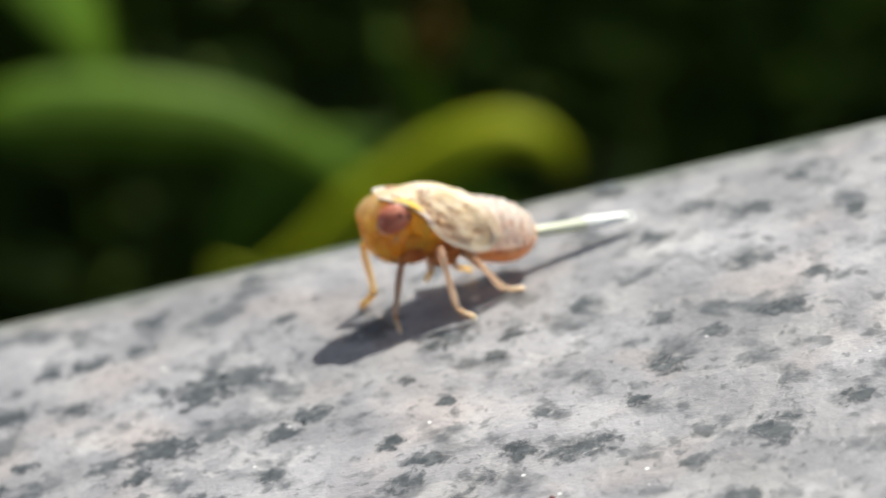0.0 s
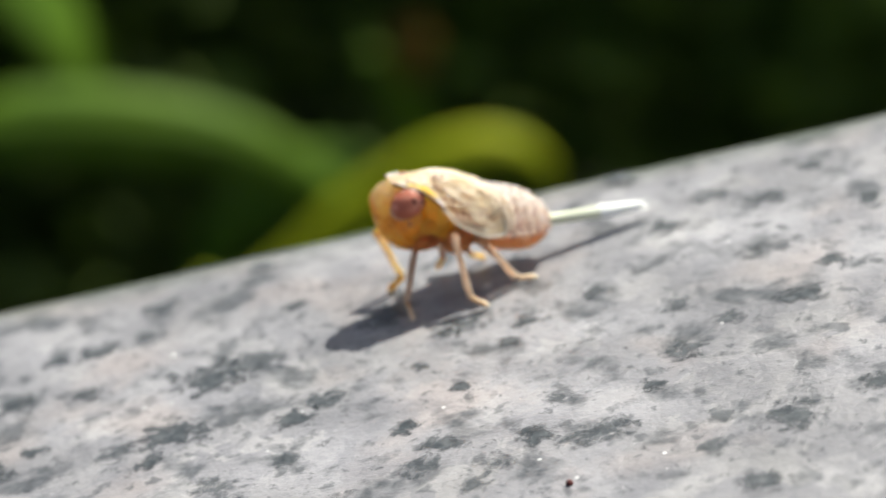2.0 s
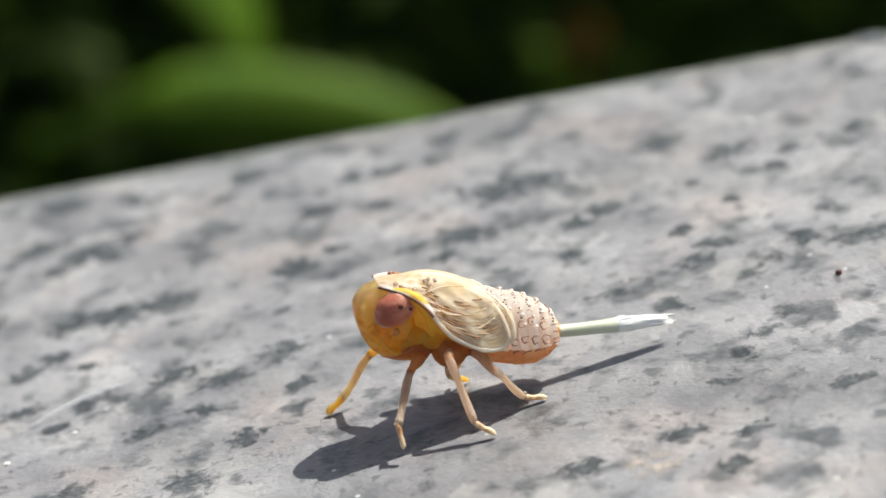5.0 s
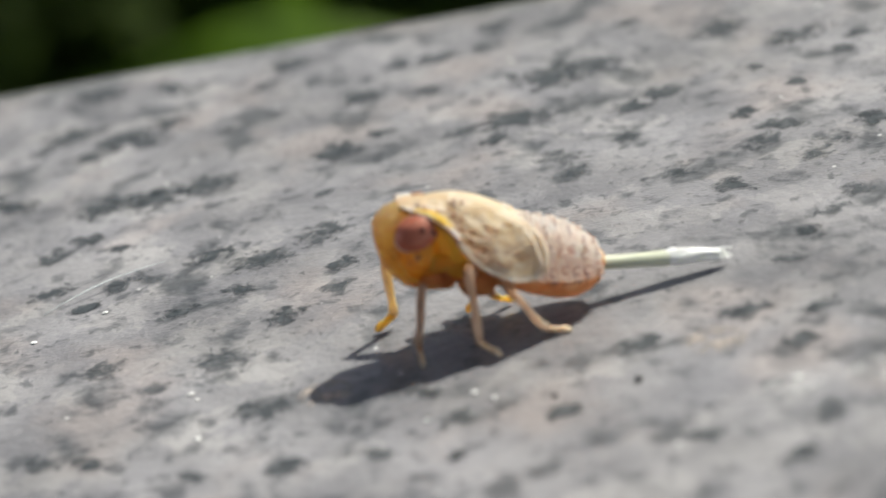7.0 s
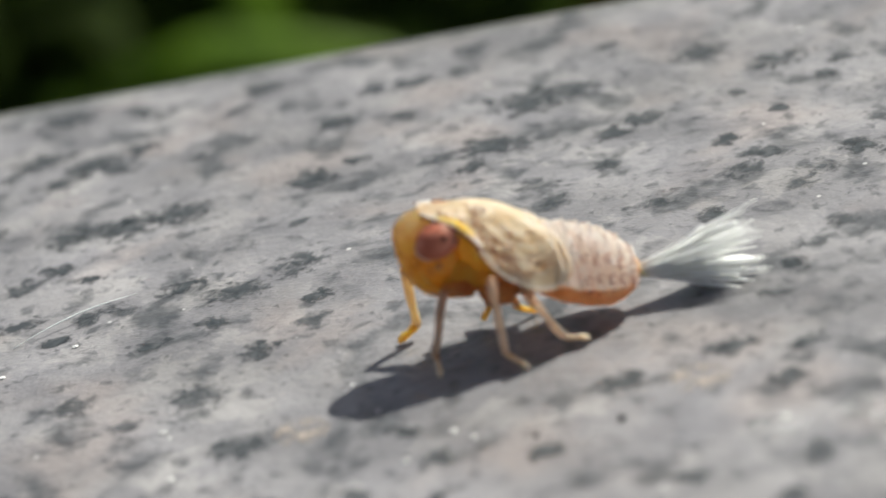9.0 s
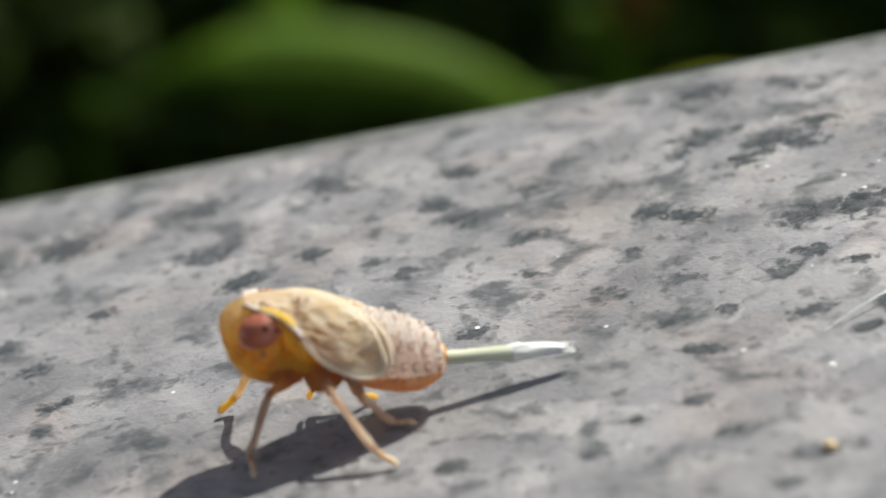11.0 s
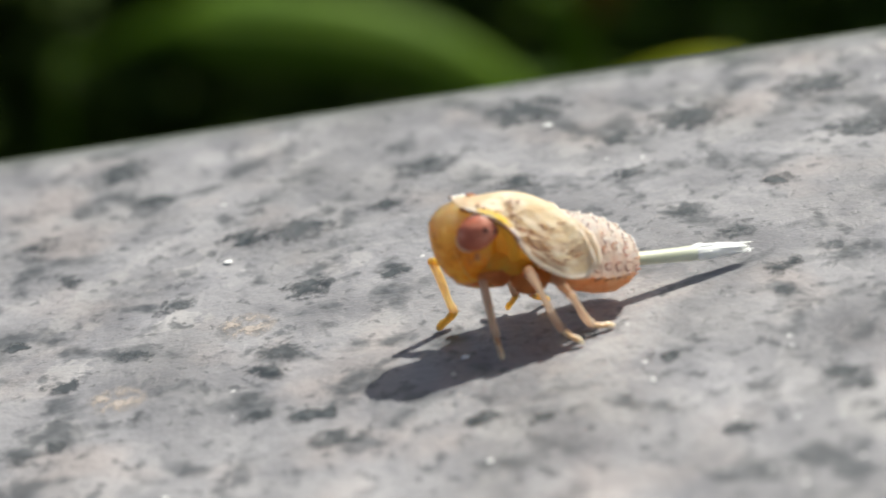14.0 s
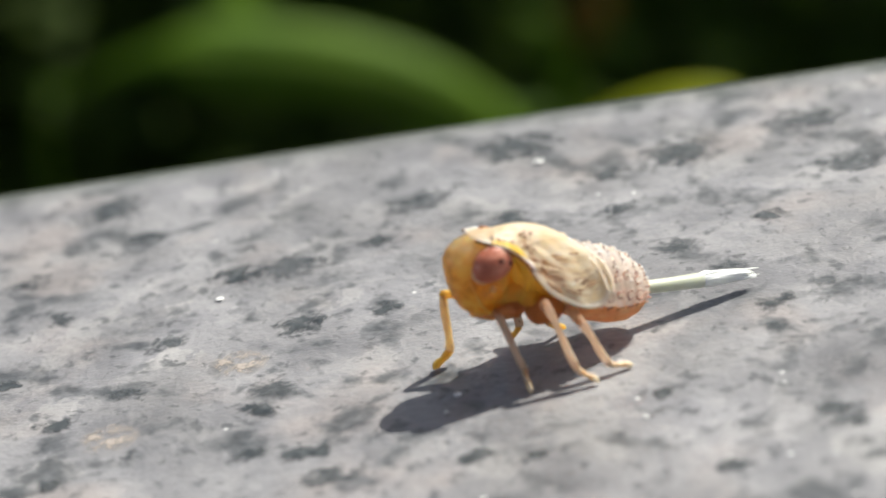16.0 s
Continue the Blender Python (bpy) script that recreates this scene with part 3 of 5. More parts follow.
def shrub(seed, at, size, leaves, foliage):
    """A low dense shrub: tapered stems and many small folded leaves."""
    rng = random.Random(seed)
    thing = root("shrub", "dense dark green shrub in shade behind the bench", "shrub", "shrubs behind the bench")
    thing.location = at
    stems = []
    for i in range(7):
        a = 2 * math.pi * i / 7 + rng.uniform(-0.3, 0.3)
        reach = rng.uniform(0.4, 0.85)
        end = Vector((math.cos(a) * size[0] * reach, math.sin(a) * size[1] * reach, size[2] * rng.uniform(0.65, 0.95)))
        pts = spline([(0, 0, -0.02), end * 0.3 + Vector((0, 0, 0.1 * size[2])), end * 0.65, end], 10)
        stems.append(pts)
        part("stem", tube(pts, [0.012 * (1 - 0.8 * j / 9) for j in range(10)], 7), BARK, thing)
    verts, faces = [], []
    for i in range(leaves):
        pts = stems[rng.randrange(7)]
        c = pts[rng.randrange(2, 10)] + Vector((rng.gauss(0, 0.33) * size[0], rng.gauss(0, 0.33) * size[1], rng.gauss(0, 0.16) * size[2]))
        if c.z < 0.01:
            continue
        ln, wd = rng.uniform(0.014, 0.028), rng.uniform(0.004, 0.008)
        m = Euler((rng.uniform(-0.9, 0.9), rng.uniform(-0.9, 0.9), rng.uniform(0, 6.28))).to_matrix()
        k = len(verts)
        for x, y, z in ((0, 0, 0), (0.35, 1, 0.12), (0.35, 0, -0.02), (0.35, -1, 0.12), (0.75, 0.75, 0.06), (0.75, 0, -0.05), (0.75, -0.75, 0.06), (1, 0, -0.14)):
            verts.append(c + m @ Vector((x * ln, y * wd, z * ln)))
        faces += [(k, k + 2, k + 1), (k, k + 3, k + 2), (k + 1, k + 2, k + 5, k + 4), (k + 2, k + 3, k + 6, k + 5), (k + 4, k + 5, k + 7), (k + 5, k + 6, k + 7)]
    me = bpy.data.meshes.new("crown")
    me.from_pydata(verts, [], faces)
    me.materials.append(foliage)
    crown = new("crown", me)
    crown.parent = thing
    tagged(crown, "mass of small dark green leaves", kind="stuff")


# shrubs on the left take the leaf colour darkened for shade
for i, (x, y, h) in enumerate(((-0.75, 0.95, 0.55), (-0.25, 0.85, 0.52), (0.25, 0.9, 0.58), (0.75, 0.95, 0.6), (-0.5, 1.45, 0.8), (0.1, 1.5, 0.85), (0.65, 1.45, 0.8))):
    shrub(i + 5, (x, y, -0.46), (0.33, 0.26, h), 11000, DARK_LEAF if x < -0.2 else SHADE_LEAF)


def ground_cover():
    """Low leaves that hide the soil behind the bench."""
    rng = random.Random(31)
    verts, faces = [], []
    for i in range(30000):
        c = Vector((rng.uniform(-1.5, 1.5), rng.uniform(0.30, 2.5), -0.455 + 0.06 * rng.random() ** 2))
        # a bed with a ragged, rounded outline
        if abs(c.x / 1.5) ** 3 + abs((c.y - 1.35) / 1.1) ** 3 > 0.8 + 0.5 * noise.noise(c * 2.2) + 0.3 * noise.noise(c * 9.0):
            continue
        ln, wd = rng.uniform(0.014, 0.028), rng.uniform(0.005, 0.010)
        m = Euler((rng.uniform(-0.6, 0.6), rng.uniform(-0.6, 0.6), rng.uniform(0, 6.28))).to_matrix()
        k = len(verts)
        for x, y, z in ((0, 0, 0), (0.4, 1, 0.12), (0.4, 0, -0.02), (0.4, -1, 0.12), (1, 0, -0.1)):
            verts.append(c + m @ Vector((x * ln, y * wd, z * ln)))
        faces += [(k, k + 2, k + 1), (k, k + 3, k + 2), (k + 1, k + 2, k + 4), (k + 2, k + 3, k + 4)]
    me = bpy.data.meshes.new("ground_cover")
    me.from_pydata(verts, [], faces)
    me.materials.append(SHADE_LEAF)
    tagged(new("ground_cover", me), "low dark green leaves covering the garden soil", "ground cover", kind="stuff")


ground_cover()


# ---- dark mineral clots in the stone: x, y, size (centimetres), stretch by stretch ----
CLOT_MESH = bpy.data.meshes.new("mica_clot")
CLOT_MESH.from_pydata([(0, 0, 0)] + [(1.35 * math.cos(2 * math.pi * i / 20), 1.35 * math.sin(2 * math.pi * i / 20), 0) for i in range(20)], [], [(0, i + 1, (i + 1) % 20 + 1) for i in range(20)])
CLOT_MESH.materials.append(CLOT)


def clots(seed, spots):
    rng = random.Random(seed)
    inward = (Matrix.Translation(BENCH.location) @ Matrix.Rotation(BENCH.rotation_euler.z, 4, "Z")).inverted()
    for i, (x, y, r) in enumerate(spots):
        ob = new("mica_clot", CLOT_MESH)
        ob.parent = SLAB
        ob.location = inward @ Vector((x * U, y * U, (0.0008 + 0.00004 * (i % 5)) * U))
        wide = rng.uniform(1.0, 1.35)
        ob.scale = (r * wide * U, r / wide * 1.1 * U, U)
        ob.rotation_euler.z = rng.gauss(0.0, 0.45)


clots(1, [(0.90, -0.43, 0.032), (0.83, -0.17, 0.030), (0.76, -0.69, 0.033), (0.71, -1.28, 0.035), (0.69, -0.30, 0.042), (0.66, -0.83, 0.046), (0.64, -0.56, 0.054), (0.57, -0.21, 0.050), (0.53, -1.33, 0.056), (0.49, -0.85, 0.031), (0.44, -0.32, 0.041), (0.42, -1.55, 0.041), (0.39, -0.73, 0.040), (0.39, -1.26, 0.031), (0.38, 0.02, 0.042), (0.37, -0.95, 0.041), (0.35, -1.38, 0.031), (0.29, -0.21, 0.047), (0.28, -1.07, 0.028), (0.23, -0.57, 0.031), (0.15, -1.21, 0.058), (0.09, -1.02, 0.037), (0.07, -0.63, 0.038), (0.02, -1.16, 0.038), (0.01, -0.71, 0.023)])
clots(2, [(0.01, -1.89, 0.033), (-0.07, -0.57, 0.046), (-0.07, -1.24, 0.036), (-0.07, -1.52, 0.031), (-0.11, -0.87, 0.023), (-0.12, -0.57, 0.037), (-0.13, -1.30, 0.034), (-0.14, -1.60, 0.030), (-0.18, -1.10, 0.043), (-0.19, -1.68, 0.029), (-0.19, -0.73, 0.021), (-0.21, -2.00, 0.034), (-0.23, -1.17, 0.039), (-0.24, -1.79, 0.029), (-0.25, -0.99, 0.031), (-0.25, -2.41, 0.039), (-0.25, -0.42, 0.057), (-0.26, -2.13, 0.033), (-0.31, -2.54, 0.029), (-0.31, -1.38, 0.038), (-0.34, -1.97, 0.041), (-0.42, -0.77, 0.049), (-0.42, -1.25, 0.044), (-0.46, -0.25, 0.031), (-0.46, -2.41, 0.031)])
clots(3, [(-0.48, -0.83, 0.048), (-0.51, -1.01, 0.034), (-0.54, 0.02, 0.039), (-0.55, -2.03, 0.039), (-0.57, -0.50, 0.069), (-0.63, -1.15, 0.037), (-0.66, -1.05, 0.046), (-0.67, -0.53, 0.074), (-0.70, -2.24, 0.032), (-0.76, -0.76, 0.072), (-0.76, -0.47, 0.024), (-0.80, -0.08, 0.046), (-0.81, -0.87, 0.031), (-0.82, -0.23, 0.037), (-0.88, -0.78, 0.045), (-0.89, -2.19, 0.042), (-0.89, -2.33, 0.022), (-0.95, -2.07, 0.029), (-0.95, -0.24, 0.048), (-0.97, -0.46, 0.031), (-1.04, -2.27, 0.031), (-1.05, -0.24, 0.033), (-1.08, -0.68, 0.030), (-1.14, -0.42, 0.043), (-1.14, -1.40, 0.029)])
clots(4, [(-1.15, -1.52, 0.036), (-1.18, -0.75, 0.053), (-1.19, -1.22, 0.052), (-1.20, -0.99, 0.024), (-1.21, -2.26, 0.030), (-1.25, -1.61, 0.039), (-1.27, -2.01, 0.055), (-1.32, -1.30, 0.058), (-1.33, -0.06, 0.059), (-1.36, -1.44, 0.032), (-1.37, -1.77, 0.058), (-1.39, -2.23, 0.028), (-1.39, -0.19, 0.034), (-1.44, -1.23, 0.040), (-1.47, -0.47, 0.028), (-1.49, -0.81, 0.062), (-1.49, -1.50, 0.032), (-1.50, -1.84, 0.031), (-1.57, -1.29, 0.037), (-1.59, -2.11, 0.032), (-1.60, -0.11, 0.047), (-1.61, -0.83, 0.066), (-1.62, -1.71, 0.042), (-1.63, -0.34, 0.046), (-1.64, -1.30, 0.039)])
clots(5, [(-1.66, -1.09, 0.027), (-1.66, -0.06, 0.045), (-1.67, -0.81, 0.054), (-1.68, -0.43, 0.052), (-1.69, -2.07, 0.033), (-1.70, -1.38, 0.032), (-1.75, -1.01, 0.035), (-1.75, -0.38, 0.054), (-1.76, -0.83, 0.048), (-1.79, -1.27, 0.037), (-1.81, -0.46, 0.045), (-1.82, -1.07, 0.047), (-1.86, -0.01, 0.059), (-1.88, -0.29, 0.060), (-1.94, -1.90, 0.030), (-1.95, -1.20, 0.024), (-1.95, -0.36, 0.033), (-1.97, -0.71, 0.042), (-2.00, -1.68, 0.034), (-2.02, -1.34, 0.035), (-2.02, -1.01, 0.032), (-2.04, -0.65, 0.046), (-2.05, -1.54, 0.028), (-2.06, -1.20, 0.029), (-2.11, -0.84, 0.033)])
clots(6, [(-2.17, -1.57, 0.027), (-2.18, -1.02, 0.043), (-2.26, -1.66, 0.032), (-2.29, -0.38, 0.054), (-2.33, -0.65, 0.040), (-2.33, -0.84, 0.029), (-2.46, -0.19, 0.050), (-2.46, -1.07, 0.033), (-2.46, -0.48, 0.038), (-2.52, -1.61, 0.034), (-2.52, -0.37, 0.049), (-2.60, -0.71, 0.034), (-2.67, -0.62, 0.033), (-2.78, -0.10, 0.089), (-2.81, -0.50, 0.040), (-2.98, -0.57, 0.046), (-3.08, -0.38, 0.061), (-3.10, -0.09, 0.075), (-3.24, -0.95, 0.029), (-3.29, -0.59, 0.033), (-3.31, -1.54, 0.028), (-3.33, -1.48, 0.030), (-3.35, -1.01, 0.035), (-3.37, -1.12, 0.023), (-3.41, -0.81, 0.036)])
clots(7, [(-3.43, -0.16, 0.086), (-3.51, -0.67, 0.043), (-3.54, -1.63, 0.028), (-3.60, -0.21, 0.037), (-3.60, -0.42, 0.037), (-3.63, -1.32, 0.022), (-3.79, 0.05, 0.085), (-3.85, -0.37, 0.044), (-3.89, -1.48, 0.021), (-4.00, -1.44, 0.030), (-4.04, -0.19, 0.065), (-4.14, -0.73, 0.032), (-4.15, -0.37, 0.031), (-4.27, -1.42, 0.045), (-4.32, -0.74, 0.050), (-4.32, -1.31, 0.038), (-4.34, -0.43, 0.071), (-4.38, -1.02, 0.048), (-4.41, -1.10, 0.036), (-4.43, -1.28, 0.025), (-4.46, -0.43, 0.049), (-4.61, -0.72, 0.037), (-4.67, -1.21, 0.021), (-4.68, -0.12, 0.033), (-4.69, -0.93, 0.031)])
clots(8, [(-4.78, 0.08, 0.070), (-4.82, -1.02, 0.037), (-4.82, -1.27, 0.026), (-4.85, -0.51, 0.030), (-4.89, -1.28, 0.044), (-4.95, -0.80, 0.025), (-4.95, -0.29, 0.048)])


# ---- debris on the stone ----
def debris():
    tagged(part("dark_red_speck", lumpy((0.059 * U, -1.391 * U, 0.004 * U), (0.0075 * U, 0.0075 * U, 0.007 * U), 3), SPECK), "tiny dark red speck lying on the granite", "speck")
    tagged(part("black_grit", lumpy((-0.562 * U, -2.175 * U, 0.004 * U), (0.007 * U, 0.007 * U, 0.006 * U), 5), BLACK), "tiny round black grit grain on the granite", "grit", "grit on the stone")
    tagged(part("black_grit", lumpy((-0.715 * U, -2.179 * U, 0.003 * U), (0.005 * U, 0.005 * U, 0.005 * U), 8), BLACK), "tiny round black grit grain on the granite", "grit", "grit on the stone")
    tagged(part("sand_grain", lumpy((-1.848 * U, -1.819 * U, 0.007 * U), (0.014 * U, 0.012 * U, 0.011 * U), 9), GRAINY), "small pale yellow sand grain on the granite", "sand grain")
    # mica flakes whose white colour stands for sun glints
    for i, (x, y, r) in enumerate(((-1.419, -1.895, 0.006), (-1.404, -1.922, 0.004), (-1.651, -1.429, 0.006), (-1.387, -2.09, 0.006), (-4.499, -0.546, 0.009), (-4.015, -1.183, 0.008), (-3.996, -1.602, 0.005), (-4.593, -1.543, 0.005), (-0.286, -2.275, 0.006), (-0.949, -2.179, 0.005), (-0.862, -2.104, 0.006), (-0.826, -2.140, 0.005), (-2.452, -1.052, 0.006), (-0.004, -0.405, 0.007), (-0.761, -0.366, 0.006), (-3.671, -1.399, 0.005), (-1.793, -1.514, 0.006), (-3.748, -0.076, 0.010))):
        tagged(part("mica_flake", lumpy((x * U, y * U, r * 0.4 * U), (r * 1.2 * U, r * U, r * 0.35 * U), i + 20, 0.5, 7, 5), GLINT_WHITE, smooth=False), "tiny white mica flake standing for a glint in the granite surface", "mica flake", "mica flakes in the stone")
    pts = [Vector((-1.790 * U, -1.383 * U, 0.004 * U)).lerp(Vector((-1.541 * U, -1.229 * U, 0.008 * U)), i / 23) + Vector((0, 0, 0.012 * U * math.sin(math.pi * i / 23))) for i in range(24)]
    tagged(part("clear_fibre", tube(pts, [0.0018 * U * (0.25 + 0.75 * math.sin(math.pi * (i + 1) / 25) ** 2) for i in range(24)], 6), FIBRE), "thin shiny translucent fibre lying on the granite", "fibre")
    # round pale stain and white crust, thin films on the stone
    for name, c, r, h, m, lab, cat in (("pale_patch", (-0.415, -2.07), 0.072, 0.0015, PALE_STAIN, "round pale beige stain on the granite", "stain"), ("mineral_crust", (-0.147, -2.307), 0.085, 0.003, SALT, "patchy white mineral crust on the granite", "crust"), ("mineral_crust", (-0.300, -2.300), 0.060, 0.003, SALT, "patchy white mineral crust on the granite", "crust"), ("pale_patch", (-4.454, -0.876), 0.070, 0.0015, PALE_STAIN, "faint pinkish beige stain on the granite", "stain"), ("pale_patch", (-4.712, -1.115), 0.068, 0.0015, PALE_STAIN, "faint pinkish beige stain on the granite", "stain"), ("pale_patch", (-1.150, -1.992), 0.060, 0.0015, PALE_STAIN, "faint pinkish beige stain on the granite", "stain")):
        bm = bmesh.new()
        rngs = 9
        vs = [bm.verts.new((0, 0, h * U))]
        prev = None
        for k in range(1, rngs + 1):
            ring = []
            for i in range(28):
                a = 2 * math.pi * i / 28
                q = k / rngs
                rr = r * q * (1 + (0.45 if cat == "crust" else 0.1) * noise.noise(Vector((math.cos(a) * 2.1, math.sin(a) * 2.1, q * 0.6 + r * 90))))
                z = h * (1 - q * q) * (1 + 0.5 * noise.noise(Vector((c[0] * 40 + rr * 300 * math.cos(a), rr * 300 * math.sin(a), 3)))) + 0.0003 if k < rngs else -0.001
                ring.append(bm.verts.new((rr * math.cos(a) * U, rr * math.sin(a) * U, z * U)))
            for i in range(28):
                j = (i + 1) % 28
                if prev is None:
                    bm.faces.new((vs[0], ring[i], ring[j]))
                else:
                    bm.faces.new((prev[i], ring[i], ring[j], prev[j]))
            prev = ring
        tagged(part(name, bm, m), lab, cat).location = (c[0] * U, c[1] * U, 0)


debris()


# ---- the planthopper nymph: x ahead, y to its left, z up, centimetres ----
def mirrored(side, p):
    return Vector((p[0] * U, side * p[1] * U, p[2] * U))


def wing_pad(side, thing, name, top, low, widths, label, drop=0.0, collar=0):
    """A roof-like wing pad between the ridge of the back and its lower edge (x, z), solid, with a pale raised rim."""
    nu, nv = 56, 26
    tops, lows = spline([(x, 0, z) for x, z in top], nu), spline([(x, 0, z) for x, z in low], nu)

    def at(i, j, inset):
        u, v = i / (nu - 1), j / (nv - 1)
        p = tops[i].lerp(lows[i], v ** 1.12)
        rear = max(0.0, u - 0.75) / 0.25
        p.x -= 0.014 * math.sin(math.pi * v) * rear
        wide = float(np.interp(u, (0, 0.2, 0.45, 0.75, 1), widths))
        y = wide * (0.25 * math.sqrt(v) + 0.30 * math.sin(v * math.pi / 2) + 0.45 * v)
        vein = 0.0007 * math.sin(v * 29 + u * 5 + 1.2 * math.sin(u * 7)) * math.sin(math.pi * min(1.0, max(0.0, u - 0.25) * 1.33)) * math.sin(math.pi * v)
        lump = (0.0028 * noise.noise(Vector((u * 9, v * 7, 4.0 + drop * 100))) + 0.0016 * noise.noise(Vector((u * 23, v * 19, 9.0)))) * math.sin(math.pi * v)
        return (p.x * U, side * max(0.0, y + vein + lump - inset - drop) * U, (p.z + 0.6 * vein + lump - (inset if v < 0.5 else 0.3 * inset)) * U)
    bm = bmesh.new()
    out = [[bm.verts.new(at(i, j, 0.0)) for j in range(nv)] for i in range(nu)]
    inn = [[bm.verts.new(at(i, j, 0.007)) for j in range(nv)] for i in range(nu)]
    for i in range(nu - 1):
        for j in range(nv - 1):
            bm.faces.new((out[i][j], out[i + 1][j], out[i + 1][j + 1], out[i][j + 1]))
            bm.faces.new((inn[i][j], inn[i][j + 1], inn[i + 1][j + 1], inn[i + 1][j]))
    edge = [(i, 0) for i in range(nu)] + [(nu - 1, j) for j in range(1, nv)] + [(i, nv - 1) for i in range(nu - 2, -1, -1)] + [(0, j) for j in range(nv - 2, 0, -1)]
    for (a, b), (c, d) in zip(edge, edge[1:] + edge[:1]):
        bm.faces.new((out[a][b], inn[a][b], inn[c][d], out[c][d]))
    uv, place = bm.loops.layers.uv.new("pad"), {}
    for i in range(nu):
        for j in range(nv):
            place[out[i][j]] = place[inn[i][j]] = (i / (nu - 1) + 0.3 * (side + 1), j / (nv - 1))
    for face in bm.faces:
        for loop in face.loops:
            loop[uv].uv = place[loop.vert]
    rim = [Vector(at(i, nv - 1, 0.003)) for i in range(1 + collar, nu)] + [Vector(at(nu - 1, j, 0.003)) for j in range(nv - 2, 0, -1)]
    spots = [at(int(u * (nu - 1)), int(v * (nv - 1)), -0.001) for u, v in ((0.17, 0.42), (0.20, 0.5), (0.22, 0.58), (0.24, 0.66), (0.28, 0.60), (0.31, 0.5), (0.50, 0.20), (0.53, 0.26), (0.56, 0.17), (0.62, 0.16))] if collar else []
    pad = part(name, bm, WING, thing, label)
    for i, c in enumerate(spots):
        r = (0.0050 if i < 6 else 0.0042) * (0.8 + 0.4 * abs(math.sin(i * 3.1)))
        part("pore_ring", ball((c[0], c[1] - side * 0.0012 * U, c[2]), (r * 1.25 * U, r * 0.4 * U, r * 1.25 * U), 12, 6), PLATE, pad, "brown ring round the pore")
        part("pore", ball(c, (r * U, r * 0.7 * U, r * U), 10, 7), RIM, pad, "small pale raised pore")
    pick = random.Random(11)
    for k in range(34 if collar else 0):
        i, j = pick.randrange(int(nu * 0.42), nu - 8), pick.randrange(int(nv * 0.34), nv - 3)
        n = pick.choice((3, 4, 5, 6, 7))
        run = [Vector(at(i + q, j, -0.0006)) for q in range(n)]
        part("streak", tube(run, [pick.uniform(0.0009, 0.0017) * U * (0.35 + 0.65 * math.sin(math.pi * (q + 0.5) / n)) for q in range(n)], 5), STREAK, pad, "thin brown streak")
    for run in (((0.30, 0.62), (0.45, 0.40), (0.65, 0.26), (0.88, 0.14)), ((0.36, 0.80), (0.55, 0.66), (0.75, 0.56), (0.93, 0.46)), ((0.42, 0.90), (0.60, 0.80), (0.78, 0.72), (0.94, 0.64))) if collar else ():
        line = [Vector(at(round(float(np.interp(q, (0, 6, 12, 18), [w[0] for w in run])) * (nu - 1)), round(float(np.interp(q, (0, 6, 12, 18), [w[1] for w in run])) * (nv - 1)), -0.0004)) for q in range(19)]
        line = spline([line[0], line[6], line[12], line[18]], 19)
        part("vein", tube(line, [0.0014 * U * (0.4 + 0.6 * math.sin(math.pi * (q + 2) / 22)) for q in range(19)], 5), RIM, pad, "fine pale vein")
    part("rim", tube(rim, [0.0050 * U] * len(rim), 6), RIM, pad, "pale raised rim")
    if collar:
        band = [Vector(at(i, nv - 1, -0.001)) + Vector((0.0008 * U, 0, -0.0008 * U)) for i in range(0, collar + 3)]
        part("collar_edge", tube(band, [0.0034 * U] * len(band), 6), PIT, pad, "dark line along the collar")
        # pale raised lip of the first back plate, along the front edge
        bm, wide = bmesh.new(), 9
        skin = [[bm.verts.new(at(i, nv - 1 - j, -0.0075 * math.sin(math.pi * (j + 0.6) / (wide + 0.4)) * (1 - 0.5 * i / 24))) for j in range(wide)] for i in range(25)]
        under = [[bm.verts.new(at(i, nv - 1 - j, 0.004)) for j in range(wide)] for i in range(25)]
        for i in range(24):
            for j in range(wide - 1):
                bm.faces.new((skin[i][j], skin[i + 1][j], skin[i + 1][j + 1], skin[i][j + 1]))
                bm.faces.new((under[i][j], under[i][j + 1], under[i + 1][j + 1], under[i + 1][j]))
            for j in (0, wide - 1):
                bm.faces.new((skin[i][j], under[i][j], under[i + 1][j], skin[i + 1][j]))
        part("collar_lip", bm, LIP, pad, "pale grey raised lip of the collar")
    return pad


